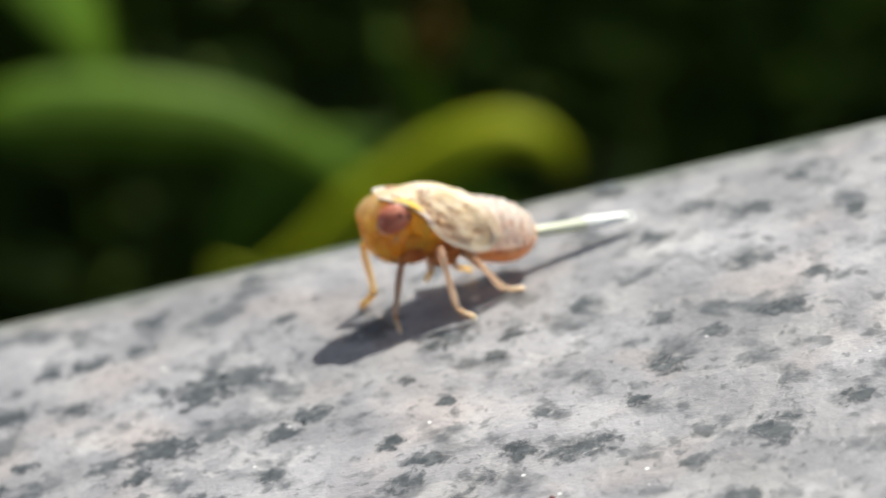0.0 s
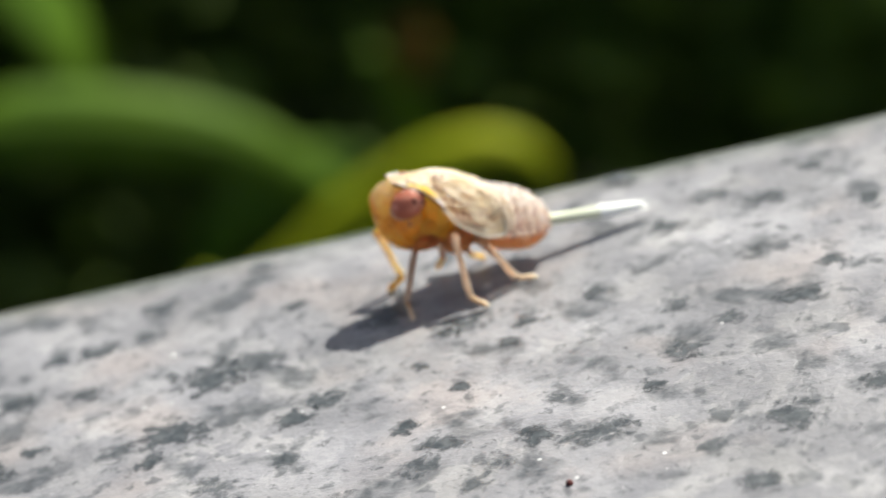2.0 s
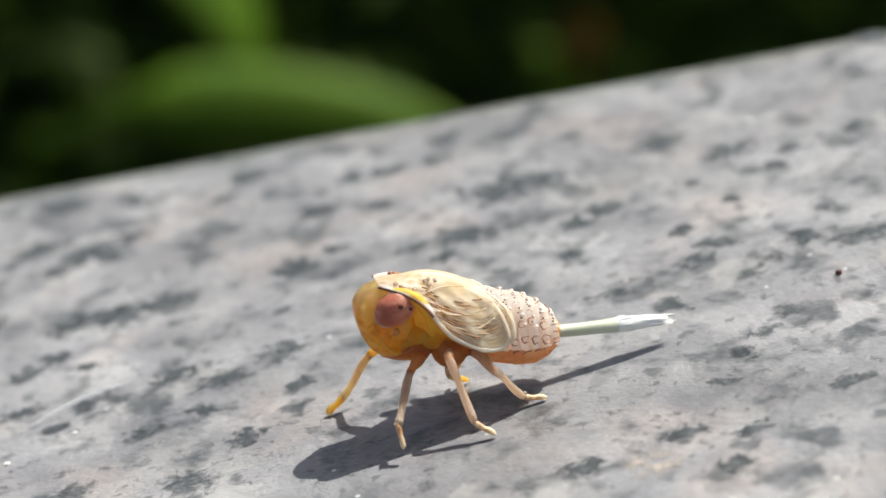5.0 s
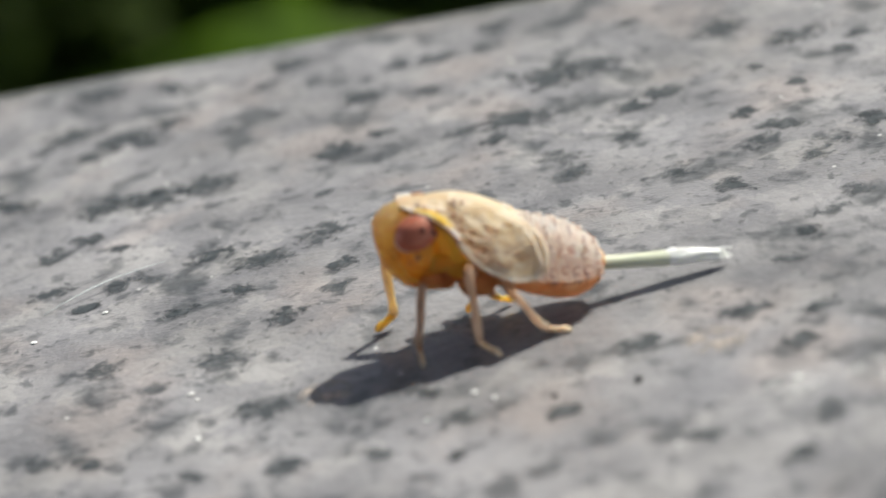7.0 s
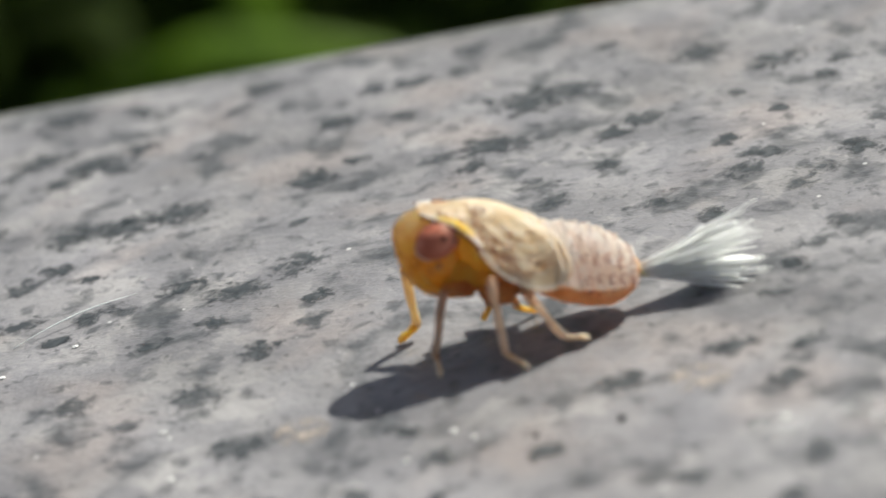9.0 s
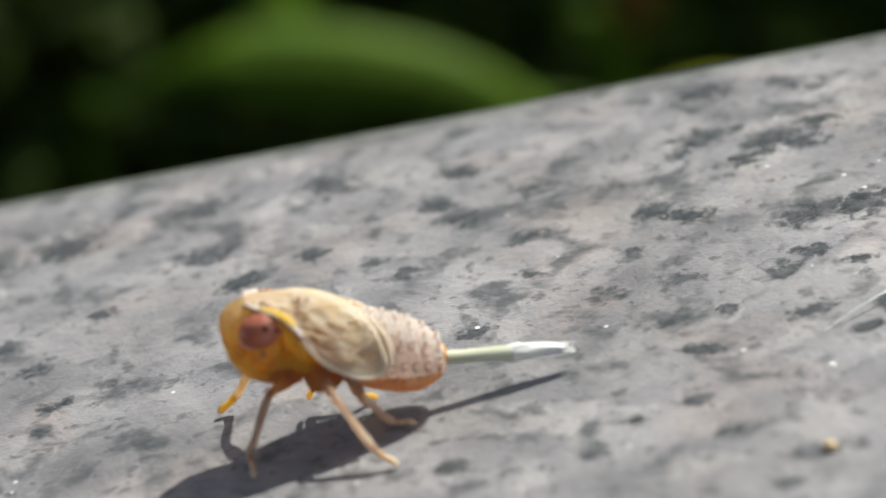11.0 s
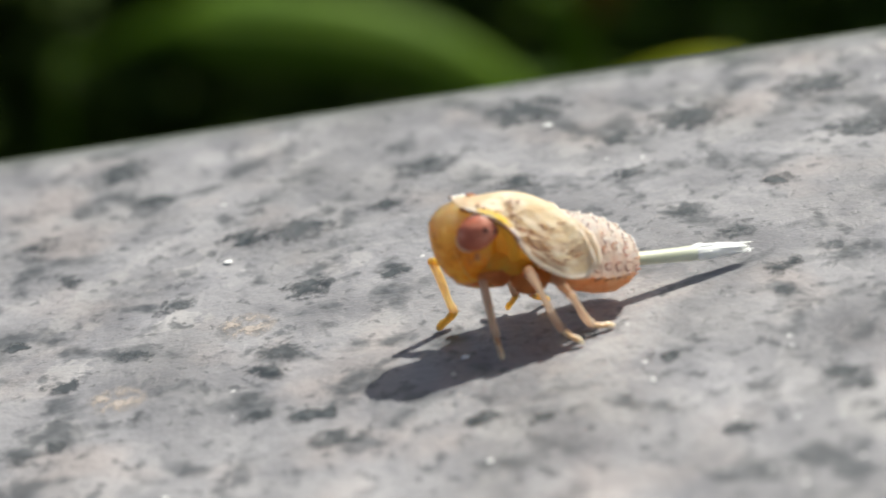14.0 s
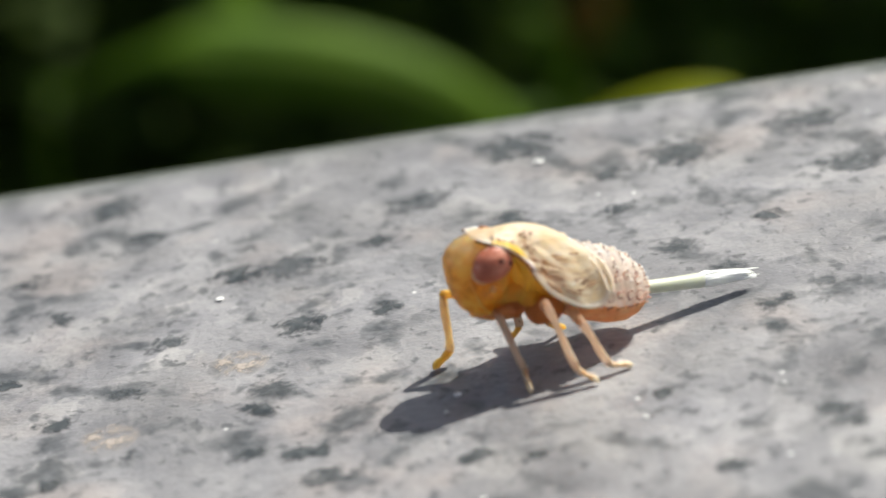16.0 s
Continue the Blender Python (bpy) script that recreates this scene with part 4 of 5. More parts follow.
def nymph():
    thing = root("planthopper_nymph", "amber planthopper nymph with red eyes and white waxy tail on granite", "insect")
    # head: blunt, deep face
    head = part("head", loft([(0.197, 0.232, 0.012, 0.014, 0.020), (0.193, 0.231, 0.030, 0.036, 0.048), (0.183, 0.228, 0.042, 0.050, 0.072), (0.163, 0.223, 0.050, 0.068, 0.090), (0.138, 0.216, 0.053, 0.079, 0.092), (0.108, 0.210, 0.051, 0.080, 0.084), (0.085, 0.206, 0.046, 0.080, 0.070), (0.075, 0.204, 0.030, 0.045, 0.045)], 32, 0.86), HEAD, thing, "glossy translucent amber head with a blunt face")
    for s in (1, -1):
        ridge = spline([mirrored(s, (0.169, 0.044, 0.234)), mirrored(s, (0.169, 0.045, 0.224)), mirrored(s, (0.165, 0.046, 0.206)), mirrored(s, (0.154, 0.045, 0.168)), mirrored(s, (0.136, 0.034, 0.138))], 16)
        part("face_ridge", tube(ridge, [0.0030 * U] * 16, 6), YELLOW, head, "fine ridge beside the face")
    part("beak", tube(spline([(0.158 * U, 0, 0.140 * U), (0.120 * U, 0, 0.115 * U), (0.070 * U, 0, 0.098 * U)], 8), [0.013 * U, 0.012 * U, 0.011 * U, 0.010 * U, 0.008 * U, 0.007 * U, 0.006 * U, 0.003 * U], 8), BROWN, head, "brown beak folded under the head")
    for s in (1, -1):
        turn = Euler((0, radians(14), radians(8) * s)).to_matrix().to_4x4()
        near = s > 0
        eye = part("eye", ball(mirrored(s, (0.118, 0.050 if near else 0.043, 0.247)), (0.0455 * U, 0.0285 * U, (0.0350 if near else 0.030) * U), 28, 18, turn=turn), EYE, thing, "large dull brownish-red compound eye")
        for x, y, z, r in ((0.110, 0.0764, 0.258, 0.0058), (0.090, 0.0720, 0.246, 0.0044), (0.139, 0.0722, 0.244, 0.0030), (0.125, 0.0762, 0.238, 0.0028)):
            part("eye_spot", ball(mirrored(s, (x, y if near else y - 0.006, z)), (r * U, 0.0018 * U, r * U), 12, 7), EYESPOT, eye, "dark spot on the eye")
        ring = [mirrored(s, (0.118 + 0.0440 * math.cos(a), 0.050 if near else 0.044, 0.247 - 0.0106 * math.cos(a) + (0.0345 if near else 0.026) * math.sin(a))) for a in [2 * math.pi * i / 28 for i in range(29)]]
        part("eye_rim", tube(ring, [0.0030 * U] * 29, 7), RIM, eye, "thin pale rim round the eye")
        dip = 0.0 if near else 0.03
        band = spline([mirrored(s, (0.116, 0.043, 0.281 - dip)), mirrored(s, (0.095, 0.050, 0.274 - dip)), mirrored(s, (0.076, 0.057, 0.260 - dip)), mirrored(s, (0.061, 0.063, 0.232)), mirrored(s, (0.055, 0.065, 0.203)), mirrored(s, (0.058, 0.060, 0.172))], 18)
        part("cheek_band", tube(band, [0.0130 * U * (0.45 + 0.55 * math.sin(math.pi * (q + 2) / 21)) for q in range(18)], 10), YELLOW, head, "bright yellow band behind the eye")
        part("cheek_patch", lumpy(mirrored(s, (0.104, 0.030, 0.146)), (0.022 * U, 0.024 * U, 0.014 * U), 5.0, 0.18, 18, 12), COXA, head, "reddish brown patch low on the cheek")
        ant = part("antenna", ball(mirrored(s, (0.128, 0.052, 0.197)), (0.0075 * U, 0.0065 * U, 0.0085 * U), 12, 8), BROWN, thing, "short knobbed antenna below the eye")
        part("antenna_bristle", tube(spline([mirrored(s, (0.130, 0.056, 0.196)), mirrored(s, (0.140, 0.064, 0.196)), mirrored(s, (0.152, 0.070, 0.198))], 5), [0.0009 * U, 0.0007 * U, 0.0006 * U, 0.0004 * U, 0.0002 * U], 5), BROWN, ant)
    part("thorax", loft([(0.092, 0.205, 0.042, 0.050, 0.085), (0.060, 0.195, 0.062, 0.055, 0.088), (0.020, 0.180, 0.068, 0.055, 0.078), (-0.030, 0.160, 0.068, 0.050, 0.066), (-0.060, 0.150, 0.050, 0.045, 0.050)], 24), AMBER, thing, "orange-amber thorax and underside")
    for s in (1, -1):
        wing_pad(s, thing, "wing_pad", [(0.140, 0.295), (0.100, 0.295), (0.060, 0.294), (0.028, 0.288), (-0.012, 0.269), (-0.048, 0.241)], [(0.138, 0.295), (0.112, 0.284), (0.080, 0.264), (0.056, 0.234), (0.041, 0.200), (0.022, 0.168), (-0.008, 0.141), (-0.040, 0.122), (-0.070, 0.115), (-0.093, 0.132)], (0.030, 0.064, 0.086, 0.104, 0.092), "straw-yellow wing pad with brown streaks", 0.0, 19)
        wing_pad(s, thing, "hind_wing_pad", [(-0.005, 0.250), (-0.035, 0.237), (-0.064, 0.219)], [(-0.02, 0.130), (-0.060, 0.118), (-0.098, 0.124), (-0.108, 0.150)], (0.09, 0.092, 0.095, 0.095, 0.085), "pale hind wing pad under the first", 0.004)
        for x, y, z, r in ((0.084, 0.032, 0.140, 0.025), (0.026, 0.044, 0.122, 0.035), (-0.022, 0.034, 0.116, 0.025)):
            part("coxa", lumpy(mirrored(s, (x, y, z)), (r * 1.15 * U, r * U, r * U), x * 90, 0.16, 18, 12), COXA, thing, "amber-brown leg base under the body")
        for x, y, z, r in ((0.080, 0.039, 0.172, 0.024), (0.050, 0.043, 0.156, 0.027), (0.018, 0.045, 0.142, 0.028), (-0.014, 0.043, 0.132, 0.026), (0.108, 0.030, 0.160, 0.024)):
            part("thorax_lobe", lumpy(mirrored(s, (x, y, z)), (r * 1.3 * U, r * 0.8 * U, r * U), x * 70 + 3, 0.14, 20, 12), AMBER, thing, "soft amber fold on the flank")
    # abdomen: seven overlapping rings
    abdomen = part("abdomen", loft([(-0.005, 0.130, 0.050, 0.030, 0.040), (-0.060, 0.096, 0.062, 0.020, 0.044), (-0.110, 0.076, 0.064, 0.018, 0.047), (-0.150, 0.066, 0.060, 0.016, 0.046), (-0.180, 0.064, 0.050, 0.016, 0.037), (-0.200, 0.068, 0.036, 0.022, 0.032), (-0.210, 0.076, 0.014, 0.015, 0.016)], 24), RUST, thing, "cream segmented abdomen with an orange underside")
    segs = 7

    def girth(u):
        return 0.076 * (1 - 0.06 * u - 0.50 * u ** 5.0)
    for k in range(segs):
        u0, u1 = k / segs, (k + 1.10) / segs
        sec = []
        for q in range(6):
            u = u0 + (u1 - u0) * q / 5
            x, z = -0.050 - 0.160 * u, 0.140 - 0.060 * u
            r = girth(u) * (0.940, 0.985, 1.006, 1.022, 1.026, 0.975)[q] * (0.93 if k == 0 else 1)
            sec.append((x, z, r * 0.98, r * 1.06, r * 0.92))
        bm = loft(sec, 40, cap=False)
        for v in bm.verts:
            v.co += v.co.normalized() * 0.0016 * U * noise.noise(v.co * 14000)
        part("tergite", bm, CREAM, abdomen, "pinkish cream abdominal ring")
        if k >= 1:
            bm = bmesh.new()
            for i in range(17):
                a = radians(30 + 120 * i / 16 + 4 * math.sin(i * 7.3 + k * 2.9))
                uu = (k + 0.72 + 0.12 * math.sin(i * 3.7 + k)) / segs
                rr, big = girth(uu) * 1.008, 0.7 + 0.6 * abs(math.sin(i * 5.1 + k * 3.7))
                ball(((-0.050 - 0.160 * uu) * U, rr * 0.98 * math.cos(a) * U, (0.140 - 0.060 * uu + rr * 1.06 * math.sin(a)) * U), (0.0029 * big * U, 0.0023 * big * U, 0.0017 * big * U), 6, 4, bm)
            tagged(part("pit_band", bm, PIT, abdomen, "row of fine brown pits"), kind="stuff")
            # pale wax beads along the hind edge of the ring
            for i in range(11):
                a = radians(22 + 136 * i / 10 + 3 * math.sin(i * 4.3 + k))
                uu = (k + 0.95) / segs
                rr, big = girth(uu) * 1.020, 0.8 + 0.4 * abs(math.sin(i * 2.3 + k * 1.9))
                part("wax_bead", ball(((-0.050 - 0.160 * uu) * U, rr * 0.98 * math.cos(a) * U, (0.140 - 0.060 * uu + rr * 1.06 * math.sin(a)) * U), (0.0040 * big * U, 0.0036 * big * U, 0.0030 * big * U), 8, 6), BEAD, abdomen, "small pale wax bead")
        # brown-edged square plates low on each flank
        u = (u0 + u1) / 2
        x, z, r = -0.050 - 0.160 * u, 0.140 - 0.060 * u, girth(u) * 1.02
        for s in ((1, -1) if k >= 2 else ()):
            marks = random.Random(31 * k + s)
            for deg, big in ((-34, 1.2), (-5, 1.05), (22, 0.8)):
                big *= marks.uniform(0.72, 1.12)
                deg += marks.uniform(-5, 5)
                a = radians(deg + 4 * math.sin(k * 2.1 + deg))
                up = Vector((0, -math.sin(a) * s, math.cos(a)))
                c = Vector((x - 0.001, s * r * 0.985 * math.cos(a), z + r * (1.06 if a > 0 else 0.98) * math.sin(a)))
                loop = [(c + Vector((0.0075 * big * (px + marks.uniform(-0.22, 0.22)), 0, 0)) + up * 0.0085 * big * (pz + marks.uniform(-0.2, 0.2))) * U for px, pz in ((-0.8, -1), (0.6, -1.05), (1, -0.5), (0.95, 0.6), (0.5, 1), (-0.6, 0.95), (-1, 0.4))]
                part("plate_edge", tube(loop, [0.0024 * U * w * (0.6 + 0.4 * big) * marks.uniform(0.35, 1.1) for w in (0.5, 1, 1.1, 0.8, 1.0, 0.9, 0.5)], 5), PLATE, abdomen, "thin brown edge of a small plate")
    part("abdomen_tip", loft([(-0.200, 0.081, 0.020, 0.021, 0.020), (-0.211, 0.078, 0.022, 0.023, 0.022), (-0.219, 0.076, 0.015, 0.016, 0.015)], 16), BROWN, abdomen, "brown end ring of the abdomen")
    # waxy tail: a bundle of fine filaments that can spread
    rng = random.Random(4)
    tail = part("tail", tube(spline([(0.012 * U, 0, 0), (-0.04 * U, 0, -0.001 * U), (-0.08 * U, 0, -0.001 * U), (-0.12 * U, 0, -0.001 * U), (-0.155 * U, 0, -0.001 * U)], 14), [q * U for q in (0.0130, 0.0134, 0.0136, 0.0134, 0.0137, 0.0138, 0.0140, 0.0142, 0.0146, 0.0152, 0.0158, 0.0150, 0.010, 0.003)], 14), ROD, thing, "greenish white waxy tail rod")
    brush = spline([(-0.120 * U, 0, -0.001 * U), (-0.150 * U, 0, -0.001 * U), (-0.185 * U, 0, 0), (-0.220 * U, 0, 0.001 * U), (-0.246 * U, 0, 0.002 * U)], 10)
    part("brush", tube(brush, [q * U for q in (0.0110, 0.0150, 0.0168, 0.0165, 0.0156, 0.0144, 0.0130, 0.0110, 0.0084, 0.0040)], 12), WAX, tail, "tapering white wax brush")
    fils = []
    for i in range(54):
        a, rr = 2 * math.pi * i * 0.381966, 0.0130 * math.sqrt((i + 0.5) / 54)
        y, z = rr * math.cos(a), rr * math.sin(a)
        ry, rz = y / 0.0130, z / 0.0130
        bend = rng.uniform(-0.5, 0.5)
        # every third strand is short and flared: the ragged collar before the brush
        collar = i % 3 == 0
        if collar:
            ln, out = rng.uniform(0.150, 0.178), rng.uniform(0.0035, 0.0085)
        else:
            ln, out = rng.uniform(0.215, 0.262), rng.uniform(-0.004, 0.0005)
        pts = spline([(0, -0.25 * y * U, -0.25 * z * U), (-0.09 * U, -0.25 * y * U, -0.25 * z * U), (-0.128 * U, -0.05 * y * U, -0.05 * z * U), (-(0.5 * 0.128 + 0.5 * ln) * U, (0.6 * out * ry + 0.001 * bend) * U, 0.6 * out * rz * U), (-ln * U, (out * ry + 0.003 * bend) * U, (out * rz + 0.004 * bend) * U)], 12)
        rad = [0.0027 * U * q for q in (0.8, 0.8, 0.8, 0.8, 0.9, 1.1, 1.2, 1.2, 1.2, 1.05, 0.8, 0.25)]
        fil = part("filament", tube(pts, rad, 5), WAX, tail, "white wax filament")
        fil.location = (0, y * U, z * U)
        fils.append((fil, y, z))
    # legs: thigh and shin with a foot
    legs = {}
    for key, s, hip, a, b, m1, m2 in LEG_PLAN:
        jit = [0.88 + 0.24 * abs(math.sin(q * 2.7 + a * 90 + s)) for q in range(14)]
        fem = part("femur", tube(spline([(0, 0, 0), (0.3 * a * U, 0, 0.0015 * U), (0.7 * a * U, 0, 0.001 * U), (a * U, 0, 0)], 11), [q * U * w for q, w in zip((0.0085, 0.0112, 0.0124, 0.0124, 0.0120, 0.0112, 0.0102, 0.0094, 0.0086, 0.0082, 0.0078), jit)], 12, flat=1.15), m1, thing, "brown-amber thigh")
        tib = part("tibia", tube(spline([(0, 0, 0), (0.3 * b * U, 0, 0.002 * U), (0.7 * b * U, 0, -0.001 * U), (b * U, 0, 0)], 12), [(1.0 if key == "ff" else 0.92) * q * U * w for q, w in zip((0.0092, 0.0098, 0.0096, 0.0091, 0.0088, 0.0086, 0.0085, 0.0086, 0.0088, 0.0091, 0.0092, 0.0082), jit)], 10, flat=0.9), m2, thing, "slender pale shin")
        part("knee", lumpy((0, 0, 0), (0.0084 * U,) * 3, a * 50, 0.2, 12, 8), m1, fem).location = (a * U, 0, 0)
        for q in (0.985, 0.90):
            part("spine", tube([Vector((q * b * U, 0, 0.006 * U)), Vector(((q * b + 0.005) * U, 0, 0.0105 * U)), Vector(((q * b + 0.009) * U, 0, 0.0125 * U))], [0.0018 * U, 0.0012 * U, 0.0003 * U], 5), CLAW, tib)
        foot = part("tarsus", tube([Vector((-0.003 * U, 0, 0.001 * U)), Vector((0.008 * U, 0, 0)), Vector((0.022 * U, 0, -0.001 * U)), Vector((0.033 * U, 0, 0.001 * U)), Vector((0.043 * U, 0, 0)), Vector((0.050 * U, 0, -0.001 * U))], [q * U * (1.3 if key == "ff" else 1.0) for q in (0.0058, 0.0066, 0.0052, 0.0064, 0.0058, 0.0020)], 10), CLAW if s > 0 else FARLEG, tib, "orange foot with a dark claw")
        foot.location = (b * U, 0, 0)
        legs[key] = (fem, tib, foot)
    return thing, abdomen, tail, fils, legs


# leg, side, hip (x, y, z), thigh and shin lengths
LEG_PLAN = [
    ("nf", 1, (0.080, 0.036, 0.128), 0.062, 0.120, COXA, LEGS),
    ("ff", -1, (0.110, 0.045, 0.138), 0.085, 0.128, FARLEG, FARSHIN),
    ("nm", 1, (0.026, 0.038, 0.118), 0.080, 0.140, THIGH, LEGS),
    ("fm", -1, (0.030, 0.042, 0.120), 0.080, 0.140, THIGH, LEGS),
    ("nh", 1, (-0.020, 0.038, 0.108), 0.080, 0.100, THIGH, LEGS),
    ("fh", -1, (-0.015, 0.040, 0.108), 0.080, 0.100, CLAW, CLAW),
]

# the nymph's way: seconds, x, y, lift, heading towards the seat's front (centimetres, degrees)
WAY = [
    (0, -0.032, -0.341, 0.012, 13.0),
    (0.5, -0.032, -0.342, 0.012, 13.0),
    (1, -0.030, -0.342, 0.012, 13.0),
    (1.5, -0.031, -0.343, 0.012, 13.0),
    (2, -0.030, -0.340, 0.012, 13.0),
    (2.5, -0.028, -0.346, 0.012, 13.0),
    (3, -0.032, -0.385, 0.012, 13.0),
    (3.5, -0.124, -0.666, 0.018, 13.0),
    (3.7, -0.232, -0.802, 0.018, 13.0),
    (4, -0.353, -1.028, 0.022, 13.0),
    (4.2, -0.461, -1.166, 0.025, 12.8),
    (4.5, -0.620, -1.378, 0.025, 12.6),
    (4.7, -0.668, -1.489, 0.025, 12.4),
    (5, -0.763, -1.640, 0.025, 12.2),
    (5.2, -0.836, -1.786, 0.025, 12.0),
    (7.3, -0.797, -1.839, 0.005, 10.0),
    (7.5, -0.784, -1.822, 0.006, 10.0),
    (8, -0.739, -1.807, 0.008, 10.0),
    (8.5, -0.715, -1.814, 0.009, 10.0),
    (8.7, -0.715, -1.805, 0.010, 10.0),
    (10.8, -2.178, -1.482, 0.022, 7.0),
    (10.9, -2.398, -1.482, 0.022, 6.8),
    (11, -2.715, -1.361, 0.022, 6.7),
    (11.1, -2.919, -1.340, 0.022, 6.5),
    (11.2, -3.082, -1.303, 0.022, 6.3),
    (11.3, -3.267, -1.291, 0.022, 6.2),
    (11.4, -3.374, -1.261, 0.022, 6.0),
    (11.5, -3.542, -1.233, 0.022, 6.0),
    (11.6, -3.692, -1.171, 0.022, 6.0),
    (11.7, -3.795, -1.152, 0.022, 6.0),
    (11.8, -3.851, -1.128, 0.022, 6.0),
    (11.9, -3.897, -1.064, 0.020, 8.5),
    (12, -3.847, -1.056, 0.011, 11.0),
    (12.1, -3.834, -1.126, 0.010, 11.6),
    (12.2, -3.826, -1.112, 0.010, 12.2),
    (12.5, -3.822, -1.116, 0.008, 14.0),
    (13, -3.843, -1.092, 0.008, 16.0),
    (13.5, -3.826, -1.060, 0.008, 16.0),
    (14, -3.850, -1.084, 0.008, 16.0),
    (14.5, -3.835, -1.087, 0.008, 17.0),
    (15, -3.825, -1.061, 0.008, 18.0),
    (15.5, -3.809, -1.061, 0.008, 18.5),
    (16, -3.809, -1.071, 0.008, 19.0),
]
# where its feet stand on the stone: seconds, x, y (centimetres)
FEET = {
    "nf": [(0, -0.189, -0.501), (1, -0.190, -0.505), (2, -0.189, -0.503), (2.75, -0.189, -0.503), (3, -0.196, -0.575), (3.5, -0.267, -0.794), (4, -0.484, -1.126), (4.5, -0.770, -1.465), (5, -0.922, -1.898), (5.2, -0.998, -2.032), (7.3, -0.938, -1.872), (7.5, -0.948, -1.937), (8, -0.892, -1.960), (8.7, -0.889, -1.965), (10.8, -2.397, -1.584), (11, -2.901, -1.511), (11.2, -3.287, -1.474), (11.4, -3.529, -1.411), (11.5, -3.702, -1.400), (11.6, -3.869, -1.376), (11.8, -3.974, -1.338), (11.9, -4.007, -1.187), (12, -4.021, -1.255), (12.5, -3.922, -1.268), (13, -3.917, -1.271), (13.5, -3.948, -1.244), (14, -3.943, -1.234), (14.5, -3.944, -1.241), (15, -3.941, -1.227), (15.5, -3.881, -1.234), (16, -3.873, -1.236)],
    "ff": [(0, -0.277, -0.312), (1, -0.279, -0.319), (2, -0.235, -0.313), (2.75, -0.235, -0.313), (3, -0.232, -0.312), (3.5, -0.447, -0.654), (4, -0.691, -1.012), (4.5, -0.930, -1.320), (5, -1.076, -1.591), (5.2, -1.136, -1.742), (7.3, -1.002, -1.765), (7.5, -0.998, -1.755), (8, -0.970, -1.775), (8.7, -0.968, -1.770), (10.8, -2.348, -1.416), (11, -2.992, -1.211), (11.2, -3.242, -1.246), (11.4, -3.640, -1.183), (11.5, -3.816, -1.149), (11.6, -3.829, -1.138), (11.8, -4.077, -0.995), (11.9, -4.099, -1.014), (12, -4.103, -1.026), (12.5, -4.021, -1.100), (13, -4.047, -1.085), (13.5, -4.054, -1.045), (14, -4.063, -1.053), (14.5, -4.063, -1.055), (15, -4.066, -1.062), (15.5, -4.056, -1.051), (16, -4.056, -1.064)],
    "nm": [(0, -0.010, -0.521), (1, -0.008, -0.518), (2, -0.010, -0.524), (2.75, -0.010, -0.524), (3, -0.009, -0.521), (3.5, -0.100, -0.859), (4, -0.271, -1.127), (4.5, -0.511, -1.490), (5, -0.716, -1.836), (5.2, -0.776, -1.962), (7.3, -0.789, -1.929), (7.5, -0.760, -1.945), (8, -0.730, -1.969), (8.7, -0.687, -1.939), (10.8, -2.175, -1.641), (11, -2.621, -1.573), (11.2, -3.022, -1.510), (11.4, -3.419, -1.453), (11.5, -3.531, -1.372), (11.6, -3.609, -1.413), (11.8, -3.797, -1.323), (11.9, -3.858, -1.289), (12, -3.834, -1.262), (12.5, -3.756, -1.245), (13, -3.782, -1.194), (13.5, -3.774, -1.188), (14, -3.782, -1.216), (14.5, -3.776, -1.212), (15, -3.755, -1.217), (15.5, -3.737, -1.210), (16, -3.740, -1.237)],
    "nh": [(0, 0.116, -0.427), (1, 0.115, -0.430), (2, 0.114, -0.428), (2.75, 0.114, -0.428), (3, 0.112, -0.497), (3.5, 0.038, -0.757), (4, -0.196, -1.098), (4.5, -0.451, -1.452), (5, -0.604, -1.714), (5.2, -0.685, -1.893), (7.3, -0.637, -1.924), (7.5, -0.647, -1.962), (8, -0.574, -1.931), (8.7, -0.575, -1.926), (10.8, -2.052, -1.511), (11, -2.583, -1.418), (11.2, -2.947, -1.366), (11.4, -3.177, -1.342), (11.5, -3.379, -1.312), (11.6, -3.610, -1.196), (11.8, -3.695, -1.213), (11.9, -3.699, -1.211), (12, -3.693, -1.216), (12.5, -3.677, -1.200), (13, -3.679, -1.158), (13.5, -3.692, -1.160), (14, -3.715, -1.161), (14.5, -3.710, -1.171), (15, -3.686, -1.168), (15.5, -3.673, -1.163), (16, -3.668, -1.189)],
}
NEUTRAL = {"nf": (0.18, 0.11), "ff": (0.22, -0.10), "nm": (0.01, 0.15), "fm": (0.06, -0.085), "nh": (-0.11, 0.11), "fh": (-0.055, -0.075)}
# the way the toes point from the ankle
TOES = {"nf": Vector((0.05, 0.55, -0.8)), "ff": Vector((0.85, 0.12, -0.45)), "nm": Vector((-0.68, 0.35, -0.6)), "fm": Vector((0.3, -0.5, -0.7)), "nh": Vector((-0.95, 0.05, -0.28)), "fh": Vector((-0.7, -0.3, -0.5))}
PHASE = {"nf": 0.0, "fm": 0.0, "nh": 0.0, "ff": 0.5, "nm": 0.5, "fh": 0.5}


def body_pose(t):
    """Place and heading at a time, on straight lines between the rows."""
    ts = [r[0] for r in WAY]
    return [float(np.interp(t, ts, [r[i] for r in WAY])) for i in (1, 2, 3, 4)]


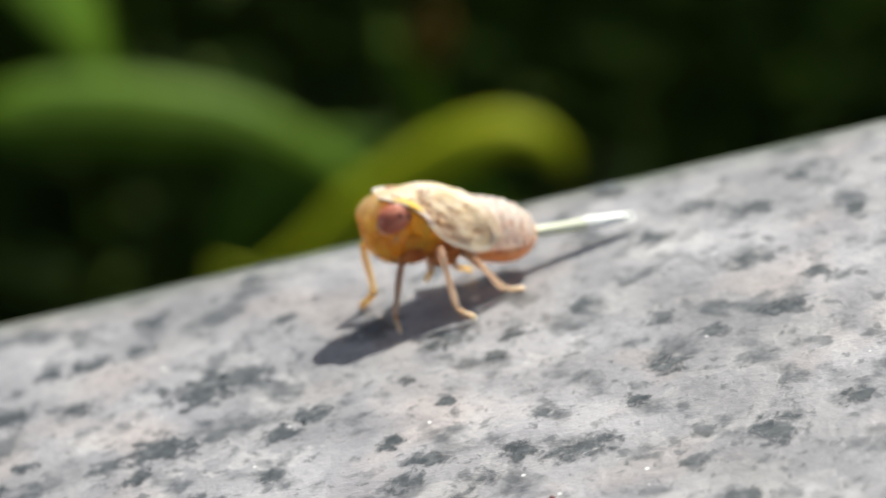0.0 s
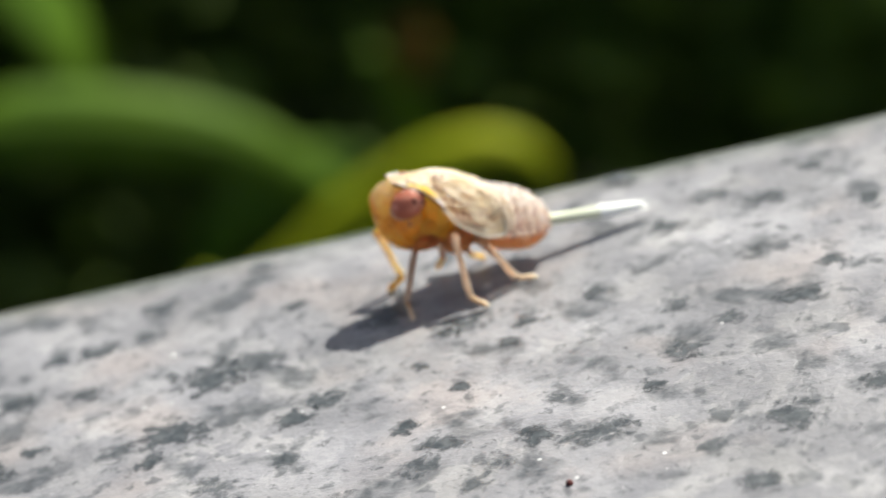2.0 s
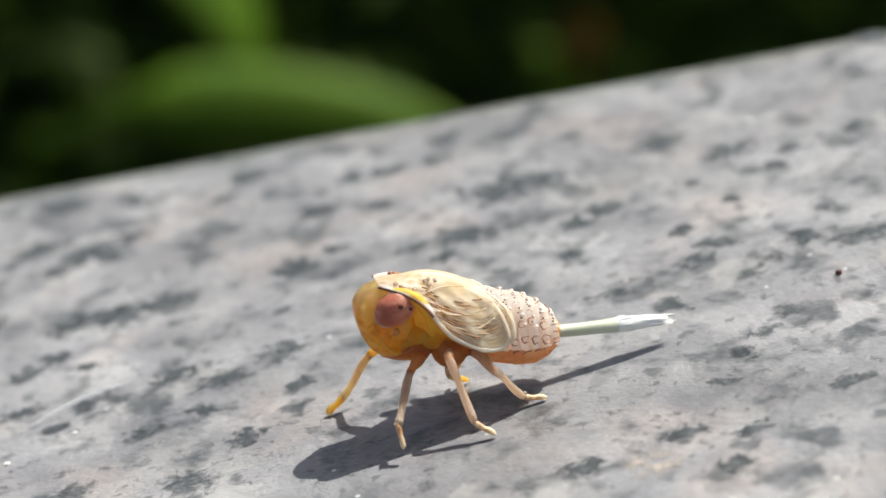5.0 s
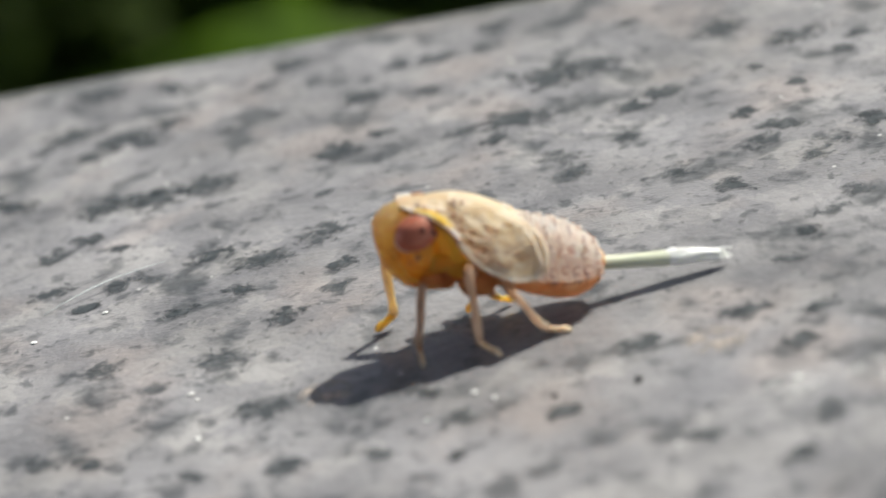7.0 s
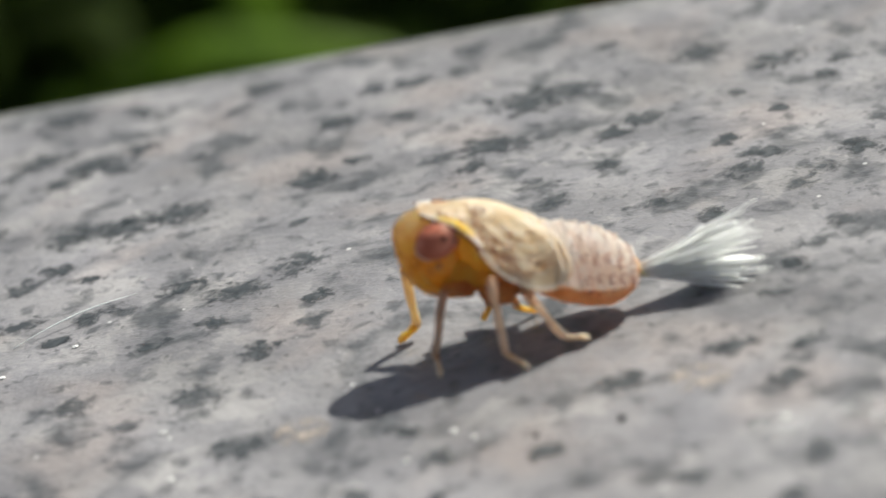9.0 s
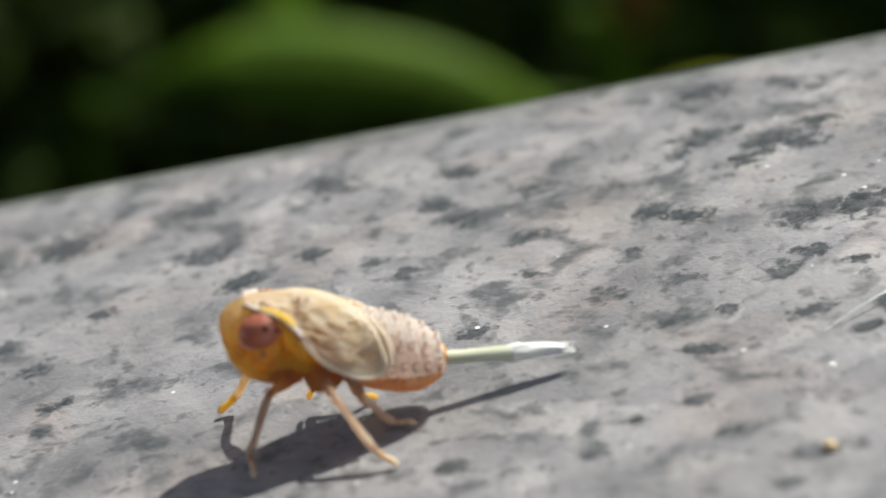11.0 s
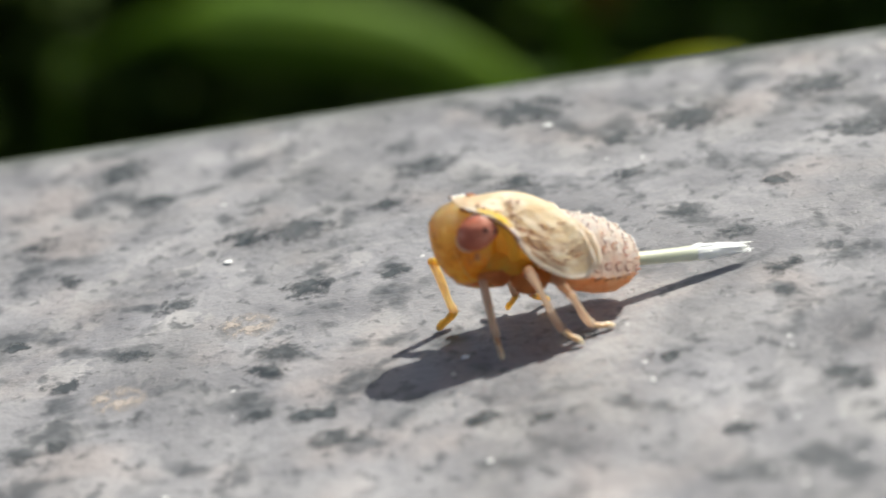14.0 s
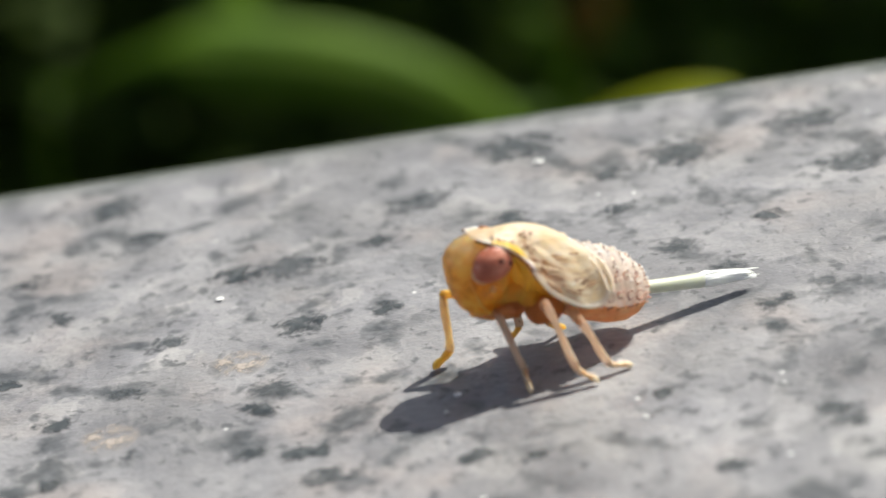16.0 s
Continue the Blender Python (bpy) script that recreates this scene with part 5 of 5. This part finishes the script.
def motions():
    thing, abdomen, tail, fils, legs = nymph()
    walk(thing, [(t, pose(x * U, y * U, z * U, 0, 0, 180 + a)) for t, x, y, z, a in WAY])
    # the abdomen slides out and in; the tail goes with it
    slide = [(0, -0.008), (3, -0.009), (3.5, -0.014), (4.5, -0.010), (5.2, -0.004), (7.3, 0.006), (8, 0.009), (8.5, 0.012), (8.7, 0.030), (9.3, 0.030), (9.8, 0.0), (10.8, -0.006), (11.8, -0.002), (12, 0.004), (12.5, -0.004), (16, -0.006)]
    walk(abdomen, [(t, pose(-d * U, 0, -d * 0.3 * U)) for t, d in slide])
    walk(tail, [(t, pose((-0.212 - d) * U, 0, (0.068 - d * 0.3) * U, 0, TAIL_TILT, 0)) for t, d in slide])
    for fil, y, z in fils:
        rows = []
        for t, f in ((0, 0.0), (8.55, 0.0), (8.7, 1.0), (9.2, 1.0), (9.6, 0.0), (16, 0.0)):
            rows.append((t, pose(0, y * U, z * U, 0, (z / 0.0130) * 20 * f + 7 * f, (-y / 0.0130) * 13 * f)))
        walk(fil, rows)
    # legs: each foot reaches for its place on the stone
    times = sorted({r[0] for r in WAY} | {round(5.2 + 0.15 * i, 2) for i in range(1, 14)} | {round(8.7 + 0.1 * i, 2) for i in range(1, 21)})
    trip, gone, last = {}, 0.0, None
    for t in times:
        x, y, *_ = body_pose(t)
        gone += math.hypot(x - last[0], y - last[1]) if last else 0.0
        trip[t], last = gone, (x, y)
    for key, s, hip, a, b, _, _ in LEG_PLAN:
        fem, tib, foot = legs[key]
        rows_f, rows_t, rows_k = [], [], []
        for t in times:
            x, y, lift, head = body_pose(t)
            turn = Matrix.Rotation(radians(180 + head), 3, "Z")
            step = 2 * math.pi * (trip[t] / 0.26 + PHASE[key])
            seen = FEET.get(key)
            gap = 5.2 < t < 7.3 or 8.7 < t < 10.8
            if seen and not gap:
                ts = [r[0] for r in seen]
                w = Vector((float(np.interp(t, ts, [r[1] for r in seen])), float(np.interp(t, ts, [r[2] for r in seen])), 0.0))
                goal = turn.inverted() @ (w - Vector((x, y, lift)))
                goal.z += 0.007
            else:
                moving = 1.0 if (2.9 < t < 5.3 or 9.0 < t < 12.0) else 0.25
                nx, ny = NEUTRAL[key]
                goal = Vector((nx + 0.05 * moving * math.sin(step), ny, -lift + 0.007 + 0.03 * moving * max(0.0, math.cos(step))))
            # the toes stand at the goal, the ankle a little above and behind them
            ahead = TOES[key].normalized()
            goal = goal - ahead * 0.050
            h = Vector((hip[0], s * hip[1], hip[2]))
            d = goal - h
            far = min(max(d.length, 0.06), (a + b) * 0.985)
            d = d.normalized()
            along = (a * a - b * b + far * far) / (2 * far)
            rise = math.sqrt(max(0.0, a * a - along * along))
            out = Vector((0.6, s * 0.35, 0.15)) if key[1] == "f" else Vector((0.15, s * 0.5, 0.3))
            out = (out - d * out.dot(d)).normalized()
            knee = h + d * along + out * rise
            end = h + d * far
            fx = (knee - h).normalized().to_track_quat("X", "Z").to_matrix().to_4x4()
            tx = (end - knee).normalized().to_track_quat("X", "Z").to_matrix().to_4x4()
            rows_f.append((t, Matrix.Translation(h * U) @ fx))
            tm = Matrix.Translation(knee * U) @ tx
            rows_t.append((t, tm))
            fm = Matrix.Translation(end * U) @ ahead.to_track_quat("X", "Z").to_matrix().to_4x4()
            rows_k.append((t, tm.inverted() @ fm))
        walk(fem, rows_f)
        walk(tib, rows_t)
        walk(foot, rows_k)


TAIL_TILT = -11.0
motions()
